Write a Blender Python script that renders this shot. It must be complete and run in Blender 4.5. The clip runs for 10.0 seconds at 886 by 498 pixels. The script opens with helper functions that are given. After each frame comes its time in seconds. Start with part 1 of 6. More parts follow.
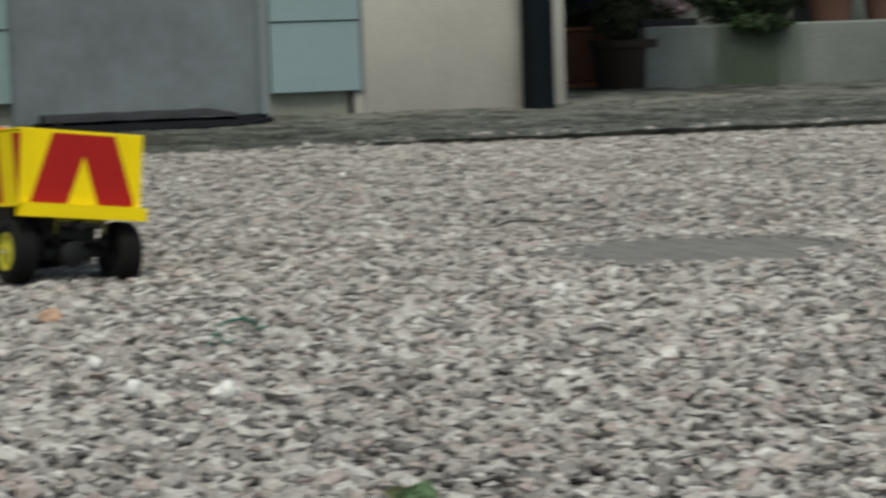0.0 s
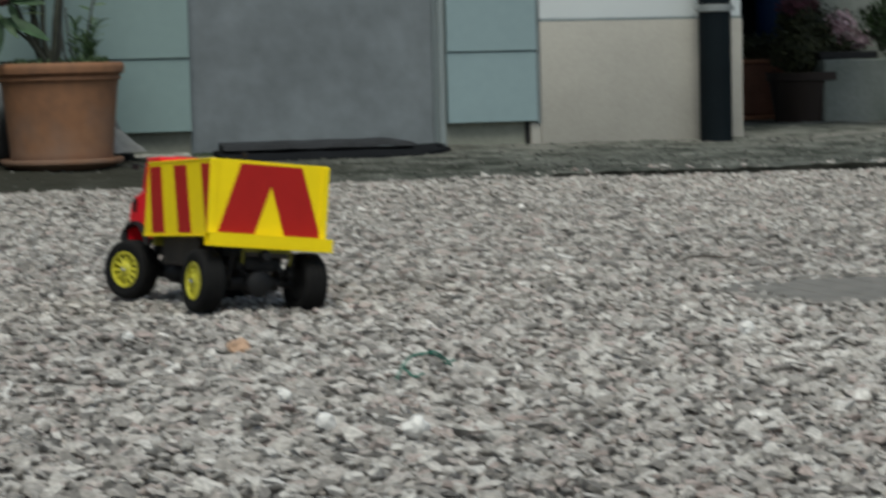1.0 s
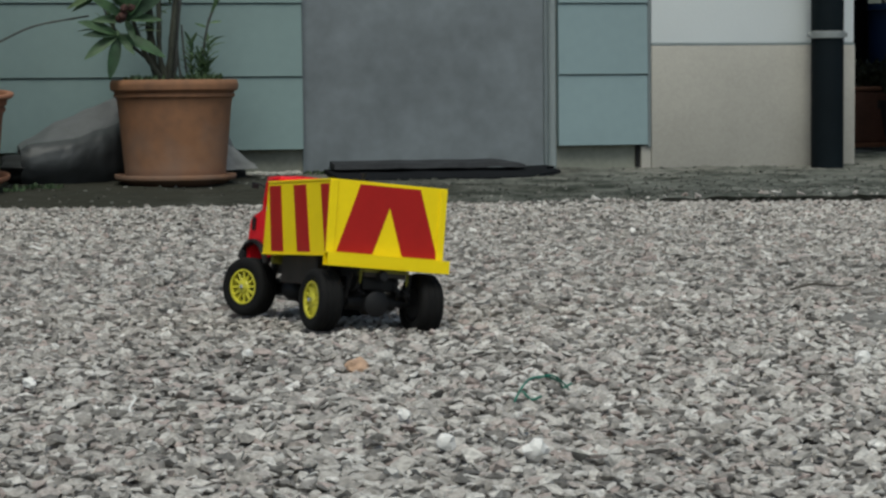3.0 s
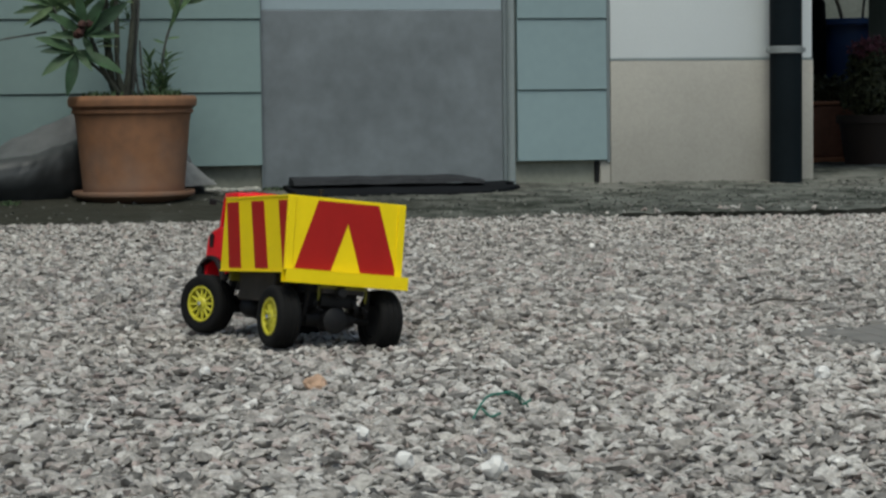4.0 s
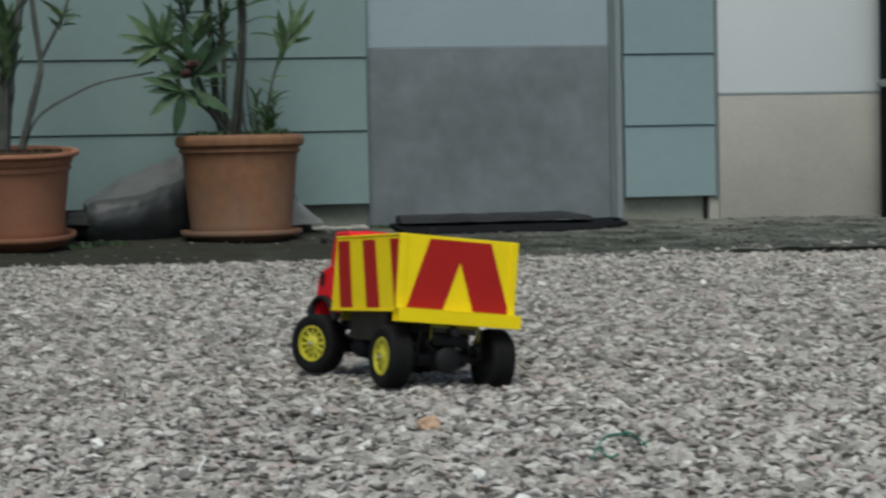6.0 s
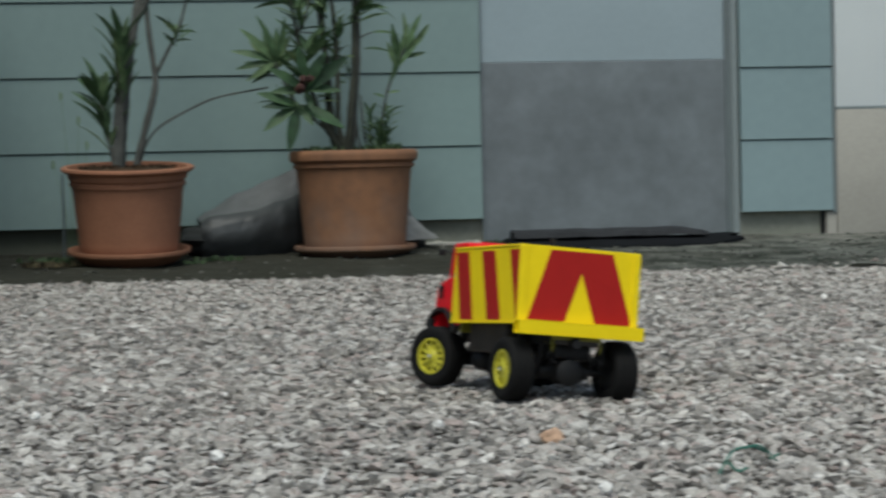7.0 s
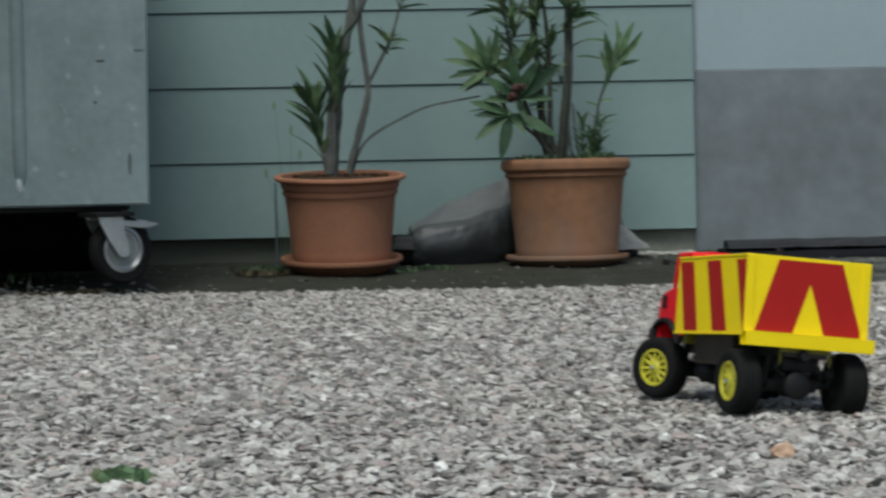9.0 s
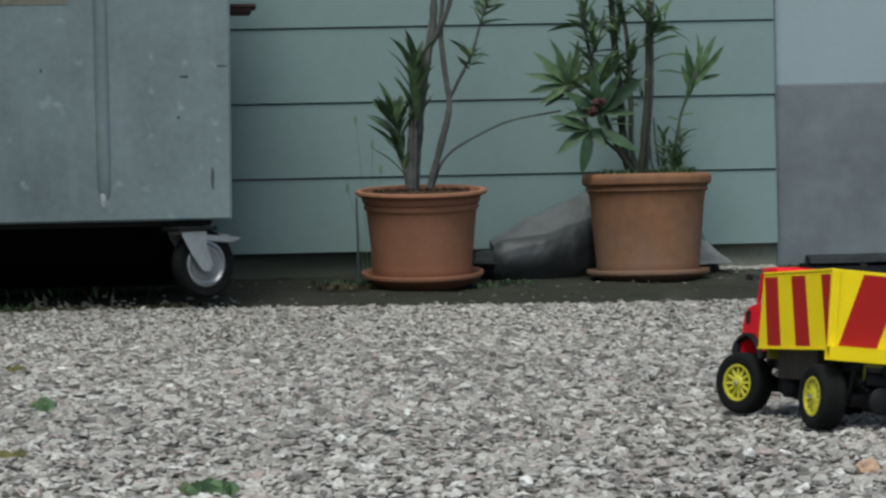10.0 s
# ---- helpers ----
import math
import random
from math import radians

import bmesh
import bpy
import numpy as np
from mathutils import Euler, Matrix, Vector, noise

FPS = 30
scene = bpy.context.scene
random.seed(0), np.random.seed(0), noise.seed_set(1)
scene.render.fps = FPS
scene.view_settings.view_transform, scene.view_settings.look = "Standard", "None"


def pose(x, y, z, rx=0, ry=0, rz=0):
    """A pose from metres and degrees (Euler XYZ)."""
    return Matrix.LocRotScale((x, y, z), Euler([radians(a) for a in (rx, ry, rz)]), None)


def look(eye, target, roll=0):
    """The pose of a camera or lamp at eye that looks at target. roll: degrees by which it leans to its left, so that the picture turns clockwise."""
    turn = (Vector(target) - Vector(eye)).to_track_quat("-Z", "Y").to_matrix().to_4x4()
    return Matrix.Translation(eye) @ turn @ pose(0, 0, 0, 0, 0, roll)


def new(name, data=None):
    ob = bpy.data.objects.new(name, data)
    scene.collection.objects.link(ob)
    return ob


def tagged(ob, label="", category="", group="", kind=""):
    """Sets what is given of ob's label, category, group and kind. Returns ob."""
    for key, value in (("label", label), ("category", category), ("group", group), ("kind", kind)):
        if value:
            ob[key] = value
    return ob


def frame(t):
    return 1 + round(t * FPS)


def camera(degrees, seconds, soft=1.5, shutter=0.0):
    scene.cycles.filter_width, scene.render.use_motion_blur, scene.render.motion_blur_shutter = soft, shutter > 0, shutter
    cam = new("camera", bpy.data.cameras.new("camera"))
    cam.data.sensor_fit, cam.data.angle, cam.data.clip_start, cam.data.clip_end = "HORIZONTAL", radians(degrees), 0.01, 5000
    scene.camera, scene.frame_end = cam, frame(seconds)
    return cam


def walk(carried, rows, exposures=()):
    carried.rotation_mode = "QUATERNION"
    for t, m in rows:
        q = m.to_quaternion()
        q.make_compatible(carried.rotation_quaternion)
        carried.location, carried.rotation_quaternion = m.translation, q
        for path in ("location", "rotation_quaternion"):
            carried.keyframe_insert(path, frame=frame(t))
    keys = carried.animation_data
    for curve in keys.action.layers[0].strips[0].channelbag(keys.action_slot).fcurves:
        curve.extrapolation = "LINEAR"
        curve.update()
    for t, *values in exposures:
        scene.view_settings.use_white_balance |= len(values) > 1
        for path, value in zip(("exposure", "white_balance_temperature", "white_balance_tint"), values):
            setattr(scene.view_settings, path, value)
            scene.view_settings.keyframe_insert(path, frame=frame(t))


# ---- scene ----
cam = camera(21.2, 10.0, soft=2.5, shutter=0.9)
PATH = [
    (0, (-1.268, -7.955, 0.283), (-0.6113, -6.0745, 0.1032), -1.85),
    (0.5, (-1.277, -7.951, 0.285), (-0.7054, -6.0426, 0.1084), -1.61),
    (1, (-1.287, -7.946, 0.291), (-0.7649, -6.0213, 0.1391), -1.39),
    (1.5, (-1.296, -7.950, 0.293), (-0.8221, -6.0115, 0.1597), -1.17),
    (2, (-1.304, -7.953, 0.293), (-0.8609, -6.0072, 0.1601), -1.01),
    (2.2, (-1.306, -7.952, 0.295), (-0.8761, -6.0036, 0.1571), -0.67),
    (3.3, (-1.311, -7.968, 0.297), (-0.8645, -6.0229, 0.1658), -0.35),
    (3.5, (-1.308, -7.960, 0.297), (-0.8479, -6.0180, 0.1667), -0.47),
    (4, (-1.306, -7.954, 0.297), (-0.8345, -6.0141, 0.1760), -0.60),
    (4.5, (-1.308, -7.950, 0.298), (-0.8462, -6.0070, 0.1915), -0.76),
    (5, (-1.309, -7.952, 0.298), (-0.8578, -6.0060, 0.2007), -0.94),
    (5.5, (-1.310, -7.939, 0.297), (-0.8817, -5.9875, 0.2060), -1.03),
    (5.7, (-1.309, -7.933, 0.299), (-0.8976, -5.9779, 0.2070), -1.02),
    (6.8, (-1.312, -7.874, 0.286), (-0.9958, -5.9005, 0.2136), -1.26),
    (7, (-1.316, -7.874, 0.286), (-1.0208, -5.8972, 0.2147), -1.24),
    (7.5, (-1.323, -7.861, 0.285), (-1.0784, -5.8772, 0.2161), -1.58),
    (8, (-1.325, -7.844, 0.283), (-1.1248, -5.8553, 0.2127), -1.30),
    (8.5, (-1.331, -7.834, 0.284), (-1.1678, -5.8418, 0.2178), -1.30),
    (9, (-1.335, -7.825, 0.284), (-1.2110, -5.8297, 0.2245), -1.20),
    (9.5, (-1.340, -7.824, 0.286), (-1.2580, -5.8264, 0.2340), -1.20),
    (10, (-1.343, -7.839, 0.286), (-1.2849, -5.8404, 0.2397), -1.20),
]
EXPOSURES = [(0, 0.17, 6580, 0), (0.5, 0.15, 6460, 0), (1.0, 0.10, 6380, 0), (2.2, 0.08, 6340, 0), (3.5, 0.05, 6320, 0), (5.5, 0.07, 6270, 0), (8, 0.18, 6160, 0), (10, 0.28, 6130, 0)]
walk(cam, [(t, look(eye, target, roll)) for t, eye, target, roll in PATH], EXPOSURES)

# ---- world and light: an overcast day ----
world = bpy.data.worlds.new("overcast_sky")
scene.world = world
world.use_nodes = True
wn = world.node_tree.nodes
wn.clear()
w_out = wn.new("ShaderNodeOutputWorld")
w_bg = wn.new("ShaderNodeBackground")
w_sky = wn.new("ShaderNodeTexSky")
w_sky.sky_type = "NISHITA"
w_sky.sun_disc = False
w_sky.sun_elevation = radians(61)
w_sky.sun_rotation = radians(196)
w_sky.air_density = 1.0
w_sky.dust_density = 4.0
w_bg.inputs["Strength"].default_value = 0.10
world.node_tree.links.new(w_sky.outputs[0], w_bg.inputs["Color"])
world.node_tree.links.new(w_bg.outputs[0], w_out.inputs["Surface"])

sun_data = bpy.data.lights.new("sun", "SUN")
sun_data.energy = 1.6
sun_data.angle = radians(25)
sun_data.color = (1.0, 0.96, 0.9)
sun = new("sun", sun_data)
sun.matrix_world = look((-2.0, -7.2, 14), (0, 0, 0))


# ---- materials ----
def mat(name, base, rough=0.6, metal=0.0, var=0.12, scale=8.0, fine=60.0, bump=0.1, dark=None, spec=0.5, island=False, bump_dist=0.002, lo=0.3, hi=0.72):
    """A surface with a base colour, broad stains, fine grain and slight relief."""
    m = bpy.data.materials.new(name)
    m.use_nodes = True
    nt = m.node_tree
    nd, ln = nt.nodes, nt.links
    bsdf = nd["Principled BSDF"]
    co = nd.new("ShaderNodeTexCoord")
    n1 = nd.new("ShaderNodeTexNoise")
    n1.inputs["Scale"].default_value = scale
    n1.inputs["Detail"].default_value = 6
    n2 = nd.new("ShaderNodeTexNoise")
    n2.inputs["Scale"].default_value = fine
    n2.inputs["Detail"].default_value = 4
    ln.new(co.outputs["Object"], n1.inputs["Vector"])
    ln.new(co.outputs["Object"], n2.inputs["Vector"])
    dk = dark or tuple(c * (1 - 2 * var) for c in base)
    lt = tuple(min(1, c * (1 + var)) for c in base)
    ramp = nd.new("ShaderNodeValToRGB")
    ramp.color_ramp.elements[0].position = lo
    ramp.color_ramp.elements[0].color = (*dk, 1)
    ramp.color_ramp.elements[1].position = hi
    ramp.color_ramp.elements[1].color = (*lt, 1)
    add = nd.new("ShaderNodeMath")
    add.operation = "MULTIPLY_ADD"
    add.inputs[1].default_value = 0.35
    ln.new(n2.outputs["Fac"], add.inputs[0])
    half = nd.new("ShaderNodeMath")
    half.operation = "MULTIPLY"
    half.inputs[1].default_value = 0.65
    ln.new(n1.outputs["Fac"], half.inputs[0])
    ln.new(half.outputs[0], add.inputs[2])
    ln.new(add.outputs[0], ramp.inputs["Fac"])
    ln.new(ramp.outputs["Color"], bsdf.inputs["Base Color"])
    bsdf.inputs["Roughness"].default_value = rough
    bsdf.inputs["Metallic"].default_value = metal
    bsdf.inputs["Specular IOR Level"].default_value = spec
    if bump:
        b = nd.new("ShaderNodeBump")
        b.inputs["Strength"].default_value = bump
        b.inputs["Distance"].default_value = bump_dist
        ln.new(n2.outputs["Fac"], b.inputs["Height"])
        ln.new(b.outputs["Normal"], bsdf.inputs["Normal"])
    return m


def ramp_mat(name, stops, rough=0.85, source="island", bump=0.3, grain=220.0, spec=0.3, patch=1.2):
    """Many small pieces, each of its own colour out of the stops, with grain and broad drifts of tone."""
    m = bpy.data.materials.new(name)
    m.use_nodes = True
    nd, ln = m.node_tree.nodes, m.node_tree.links
    bsdf = nd["Principled BSDF"]
    ramp = nd.new("ShaderNodeValToRGB")
    els = ramp.color_ramp.elements
    while len(els) < len(stops):
        els.new(0.5)
    for e, (p, c) in zip(els, stops):
        e.position, e.color = p, (*c, 1)
    if source == "island":
        src = nd.new("ShaderNodeNewGeometry").outputs["Random Per Island"]
    elif source == "object":
        src = nd.new("ShaderNodeObjectInfo").outputs["Random"]
    else:
        vo = nd.new("ShaderNodeTexVoronoi")
        vo.inputs["Scale"].default_value = 75
        co0 = nd.new("ShaderNodeTexCoord")
        ln.new(co0.outputs["Object"], vo.inputs["Vector"])
        sep = nd.new("ShaderNodeSeparateColor")
        ln.new(vo.outputs["Color"], sep.inputs["Color"])
        src = sep.outputs[0]
    ln.new(src, ramp.inputs["Fac"])
    co = nd.new("ShaderNodeTexCoord")
    n = nd.new("ShaderNodeTexNoise")
    n.inputs["Scale"].default_value = grain
    n.inputs["Detail"].default_value = 5
    ln.new(co.outputs["Object"], n.inputs["Vector"])
    n2 = nd.new("ShaderNodeTexNoise")
    n2.inputs["Scale"].default_value = patch
    n2.inputs["Detail"].default_value = 3
    ln.new(co.outputs["Object"], n2.inputs["Vector"])
    mr = nd.new("ShaderNodeMapRange")
    mr.inputs[1].default_value, mr.inputs[2].default_value = 0.3, 0.7
    mr.inputs[3].default_value, mr.inputs[4].default_value = 0.62, 1.28
    ln.new(n.outputs["Fac"], mr.inputs[0])
    mr2 = nd.new("ShaderNodeMapRange")
    mr2.inputs[1].default_value, mr2.inputs[2].default_value = 0.3, 0.7
    mr2.inputs[3].default_value, mr2.inputs[4].default_value = 0.88, 1.1
    ln.new(n2.outputs["Fac"], mr2.inputs[0])
    mul = nd.new("ShaderNodeMath")
    mul.operation = "MULTIPLY"
    ln.new(mr.outputs[0], mul.inputs[0])
    ln.new(mr2.outputs[0], mul.inputs[1])
    vm = nd.new("ShaderNodeVectorMath")
    vm.operation = "SCALE"
    ln.new(ramp.outputs["Color"], vm.inputs[0])
    ln.new(mul.outputs[0], vm.inputs["Scale"])
    ln.new(vm.outputs[0], bsdf.inputs["Base Color"])
    bsdf.inputs["Roughness"].default_value = rough
    bsdf.inputs["Specular IOR Level"].default_value = spec
    b = nd.new("ShaderNodeBump")
    b.inputs["Strength"].default_value = bump
    b.inputs["Distance"].default_value = 0.002
    ln.new(n.outputs["Fac"], b.inputs["Height"])
    ln.new(b.outputs["Normal"], bsdf.inputs["Normal"])
    return m


STONE_STOPS = [(0.0, (0.11, 0.106, 0.10)), (0.12, (0.212, 0.202, 0.188)), (0.30, (0.315, 0.30, 0.28)), (0.52, (0.40, 0.385, 0.36)),
               (0.64, (0.34, 0.285, 0.265)), (0.76, (0.44, 0.425, 0.40)), (0.96, (0.50, 0.488, 0.462)), (1.0, (0.62, 0.61, 0.585))]
STONE_STOPS = [(p, (c[0] * 1.012, c[1] * 1.0, c[2] * 0.985)) for p, c in STONE_STOPS]
M_GRAVEL = ramp_mat("crushed_gravel", STONE_STOPS)
# bed: stone colours darkened, which puts shade into the gaps between chips
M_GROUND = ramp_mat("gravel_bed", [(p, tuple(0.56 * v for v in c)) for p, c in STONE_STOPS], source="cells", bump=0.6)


def paler_beyond(m, x, y, near, far, gain):
    """Lightens the bed's colour with distance, out where no loose chips cover it."""
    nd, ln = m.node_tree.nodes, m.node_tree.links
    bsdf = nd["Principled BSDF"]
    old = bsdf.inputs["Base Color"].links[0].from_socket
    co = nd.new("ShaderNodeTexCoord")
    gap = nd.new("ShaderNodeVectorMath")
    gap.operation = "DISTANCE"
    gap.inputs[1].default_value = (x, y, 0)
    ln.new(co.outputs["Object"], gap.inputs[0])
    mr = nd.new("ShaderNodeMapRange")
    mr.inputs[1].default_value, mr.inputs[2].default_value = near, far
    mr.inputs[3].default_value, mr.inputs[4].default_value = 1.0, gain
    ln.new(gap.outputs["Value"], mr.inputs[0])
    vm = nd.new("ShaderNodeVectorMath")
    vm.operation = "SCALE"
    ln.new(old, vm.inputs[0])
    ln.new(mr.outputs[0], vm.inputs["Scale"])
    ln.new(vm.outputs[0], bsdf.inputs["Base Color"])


paler_beyond(M_GROUND, 0.0, -4.6, 2.7, 4.0, 1.32)
M_GRIT = ramp_mat("loose_grit", [(0.0, (0.05, 0.055, 0.048)), (0.6, (0.11, 0.115, 0.10)), (0.96, (0.17, 0.165, 0.15)), (1.0, (0.32, 0.31, 0.29))])
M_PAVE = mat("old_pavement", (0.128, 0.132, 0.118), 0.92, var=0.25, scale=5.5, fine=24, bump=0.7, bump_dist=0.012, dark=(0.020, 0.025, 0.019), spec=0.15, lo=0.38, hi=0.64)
M_SIDING = mat("siding_paint", (0.208, 0.289, 0.286), 0.55, var=0.05, scale=2.2, fine=30, bump=0.05)
# bluer siding copy right of the door, stronger light put into its colour
M_SIDING_LIT_BLUE = mat("lit_bluer_siding_paint", (0.236, 0.320, 0.338), 0.5, var=0.05, scale=2.2, fine=30, bump=0.05)
M_SIDE_TRIM = mat("grey_trim_paint", (0.16, 0.19, 0.20), 0.5, var=0.06)
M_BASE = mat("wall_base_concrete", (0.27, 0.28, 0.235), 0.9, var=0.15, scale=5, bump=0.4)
M_DOOR_LOW = mat("weathered_zinc_sheet", (0.181, 0.205, 0.220), 0.55, metal=0.15, var=0.13, scale=4.5, fine=18, bump=0.05, lo=0.32, hi=0.70)
M_DOOR_UP = mat("pale_grey_door_paint", (0.305, 0.375, 0.41), 0.5, var=0.05, scale=3, fine=40, bump=0.04)
M_SLATE = mat("slate_grey_stake", (0.075, 0.095, 0.105), 0.7, var=0.1)
M_FRAME = mat("grey_frame_paint", (0.235, 0.275, 0.285), 0.5, var=0.06, scale=4, bump=0.05)
M_PLASTER = mat("white_plaster", (0.73, 0.775, 0.785), 0.9, var=0.03, scale=2.5, fine=120, bump=0.25)
M_PLINTH = mat("beige_plinth_paint", (0.390, 0.377, 0.340), 0.88, var=0.09, scale=3.5, fine=90, bump=0.25)
M_PIPE = mat("blue_black_pipe_paint", (0.005, 0.009, 0.012), 0.75, var=0.15, scale=6, bump=0.05, spec=0.12)
M_CLAMP = mat("galvanised_clamp", (0.26, 0.28, 0.28), 0.5, metal=0.3, var=0.08)
M_TERRA = mat("terracotta", (0.315, 0.142, 0.080), 0.82, var=0.12, scale=7, fine=90, bump=0.15)
M_TERRA_B = mat("orange_terracotta", (0.270, 0.128, 0.060), 0.85, var=0.18, scale=4.0, fine=30, bump=0.18, dark=(0.175, 0.090, 0.052), lo=0.32, hi=0.70)
M_SOIL = mat("potting_soil", (0.07, 0.047, 0.03), 0.95, var=0.35, scale=30, bump=0.8, spec=0.1)
M_BARK = mat("oleander_bark", (0.088, 0.092, 0.084), 0.85, var=0.25, scale=25, fine=120, bump=0.4)
M_BARK_DARK = mat("dark_oleander_bark", (0.046, 0.050, 0.036), 0.85, var=0.3, scale=25, fine=120, bump=0.4)
M_BROAD = ramp_mat("broad_oleander_leaf", [(0.0, (0.020, 0.044, 0.023)), (0.6, (0.033, 0.070, 0.033)), (1.0, (0.060, 0.110, 0.050))], rough=0.5, source="object", bump=0.1, grain=40, spec=0.25)
M_LEAF = ramp_mat("oleander_leaf", [(0.0, (0.052, 0.088, 0.042)), (0.4, (0.082, 0.142, 0.070)), (0.8, (0.125, 0.198, 0.095)), (1.0, (0.18, 0.25, 0.12))], rough=0.5, source="object", bump=0.1, grain=40, spec=0.25)
M_WEED = ramp_mat("weed_green", [(0.0, (0.045, 0.08, 0.04)), (1.0, (0.11, 0.17, 0.08))], rough=0.6, grain=60)
M_SEEDLING = ramp_mat("seedling_leaf", [(0.0, (0.12, 0.20, 0.10)), (0.7, (0.20, 0.31, 0.16)), (1.0, (0.34, 0.34, 0.17))], rough=0.6, grain=60)
M_WITHERED = ramp_mat("withered_leaf", [(0.0, (0.16, 0.15, 0.06)), (0.7, (0.26, 0.24, 0.10)), (1.0, (0.33, 0.29, 0.14))], rough=0.7, grain=60)
M_LITTER = ramp_mat("leaf_litter", [(0.0, (0.045, 0.035, 0.022)), (0.7, (0.10, 0.085, 0.048)), (1.0, (0.17, 0.15, 0.08))], rough=0.8, grain=60)
M_STALK = ramp_mat("withered_stalk", [(0.0, (0.12, 0.11, 0.085)), (1.0, (0.24, 0.225, 0.19))], rough=0.8, grain=60)
M_GRASS = mat("pale_grass", (0.15, 0.22, 0.13), 0.7, var=0.15, scale=40)
M_DRY = mat("dried_flower", (0.055, 0.020, 0.015), 0.8, var=0.3, scale=40)
M_BRACKET = mat("dark_rusty_bracket", (0.05, 0.022, 0.02), 0.7, var=0.2)
# sack mouth: near-black colour carries the shade of the open hollow
M_MOUTH = mat("shaded_polythene_mouth", (0.018, 0.019, 0.020), 0.55, var=0.2, scale=9, fine=30, bump=0.12)
# two copies of the sack's grey: shaded for the belly, lit for the top
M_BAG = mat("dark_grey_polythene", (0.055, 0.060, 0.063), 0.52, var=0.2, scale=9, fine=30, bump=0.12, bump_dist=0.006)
M_SLACK = mat("lit_grey_polythene", (0.135, 0.139, 0.144), 0.45, var=0.2, scale=10, fine=34, bump=0.12, bump_dist=0.006)
# sack grey brightened for the loose end, which lies in the pot's shade
M_SHEET = mat("brightened_polythene", (0.46, 0.465, 0.46), 0.45, var=0.2, scale=12, fine=40, bump=0.12, bump_dist=0.004)
# black that stands for the shade under the waste container
M_UNDER_SHADE = mat("underside_shade_black", (0.004, 0.004, 0.004), 0.9, var=0.2, spec=0.1)
M_FADED = mat("faded_brown_sticker", (0.21, 0.20, 0.165), 0.7, var=0.15, scale=30)
M_SCUFF = mat("dark_scuff", (0.075, 0.09, 0.098), 0.7, var=0.2, scale=40)
M_RIB_SPOT = mat("bright_zinc", (0.52, 0.58, 0.60), 0.4, metal=0.3, var=0.15, scale=50)
M_MORTAR = mat("pale_mortar", (0.40, 0.39, 0.35), 0.92, var=0.2, scale=20, bump=0.5)
M_MAT = mat("black_rubber_mat", (0.006, 0.007, 0.009), 0.8, var=0.25, scale=14, bump=0.4, spec=0.12)
# lighter grey for the mat's upper fold
M_MAT_TOP = mat("greyer_rubber_mat", (0.030, 0.032, 0.036), 0.8, var=0.3, scale=14, bump=0.4, spec=0.2)
M_RUBBER = mat("black_tyre_rubber", (0.008, 0.008, 0.008), 0.85, var=0.2, scale=20, bump=0.2, spec=0.2)
M_BLACK = mat("black_plastic", (0.010, 0.010, 0.011), 0.55, var=0.2, scale=15, bump=0.05, spec=0.3)
M_STEEL = mat("zinc_plated_steel", (0.62, 0.64, 0.65), 0.38, metal=0.85, var=0.12, scale=20)
M_CHROME = mat("chrome", (0.75, 0.76, 0.77), 0.15, metal=1.0, var=0.04)
M_YELLOW = mat("yellow_enamel", (0.88, 0.67, 0.004), 0.4, spec=0.3, var=0.03, scale=25, fine=150, bump=0.03)
M_RED = mat("bright_red_enamel", (0.76, 0.008, 0.020), 0.35, spec=0.35, var=0.03, scale=25, fine=150, bump=0.02)
M_TAPE = mat("dark_red_warning_film", (0.37, 0.012, 0.010), 0.5, spec=0.25, var=0.05, scale=30, fine=180, bump=0.03)
M_BROWN = mat("brown_black_box", (0.035, 0.028, 0.024), 0.6, var=0.2, scale=30)
M_BADGE = mat("badge_silver", (0.6, 0.6, 0.6), 0.4, var=0.05)
M_BADGE_RED = mat("badge_dark_red", (0.25, 0.02, 0.04), 0.4, var=0.1)
M_RIM = mat("yellow_rim_plastic", (0.56, 0.52, 0.04), 0.4, var=0.04, scale=40)
M_OLIVE = mat("olive_yellow_bracket", (0.20, 0.19, 0.02), 0.5, var=0.1, scale=40)
M_IRON = mat("cast_iron_cover", (0.19, 0.18, 0.162), 0.75, metal=0.1, var=0.15, scale=20, bump=0.4)
M_BRICK = mat("orange_brick_shard", (0.56, 0.37, 0.25), 0.85, var=0.15, scale=60, bump=0.3)
M_WHITE_STONE = mat("white_quartz", (0.74, 0.73, 0.70), 0.7, var=0.08, scale=60, bump=0.3)
M_TWINE = mat("green_twine", (0.02, 0.16, 0.11), 0.7, var=0.2, scale=120)
M_TWIG = mat("dead_twig", (0.07, 0.06, 0.05), 0.85, var=0.2, scale=60)
M_CONCRETE = mat("garden_wall_concrete", (0.20, 0.215, 0.205), 0.9, var=0.16, scale=3, fine=50, bump=0.4, dark=(0.11, 0.13, 0.11))
M_GARDEN = mat("stained_garden_wall", (0.20, 0.215, 0.205), 0.9, var=0.16, scale=3, fine=50, bump=0.4, dark=(0.11, 0.13, 0.11))
M_DARKPOT = mat("dark_brown_pot", (0.022, 0.012, 0.008), 0.7, var=0.2)
# terracotta darkened for the trough body, passage shade put into its colour
M_CLAY_SHADED = mat("shaded_clay", (0.19, 0.085, 0.055), 0.85, var=0.2, scale=9)
M_DULLCLAY = mat("dull_brown_clay", (0.115, 0.056, 0.040), 0.85, var=0.2, scale=9)
M_BLUE = mat("blue_plastic", (0.006, 0.028, 0.115), 0.4, var=0.06)
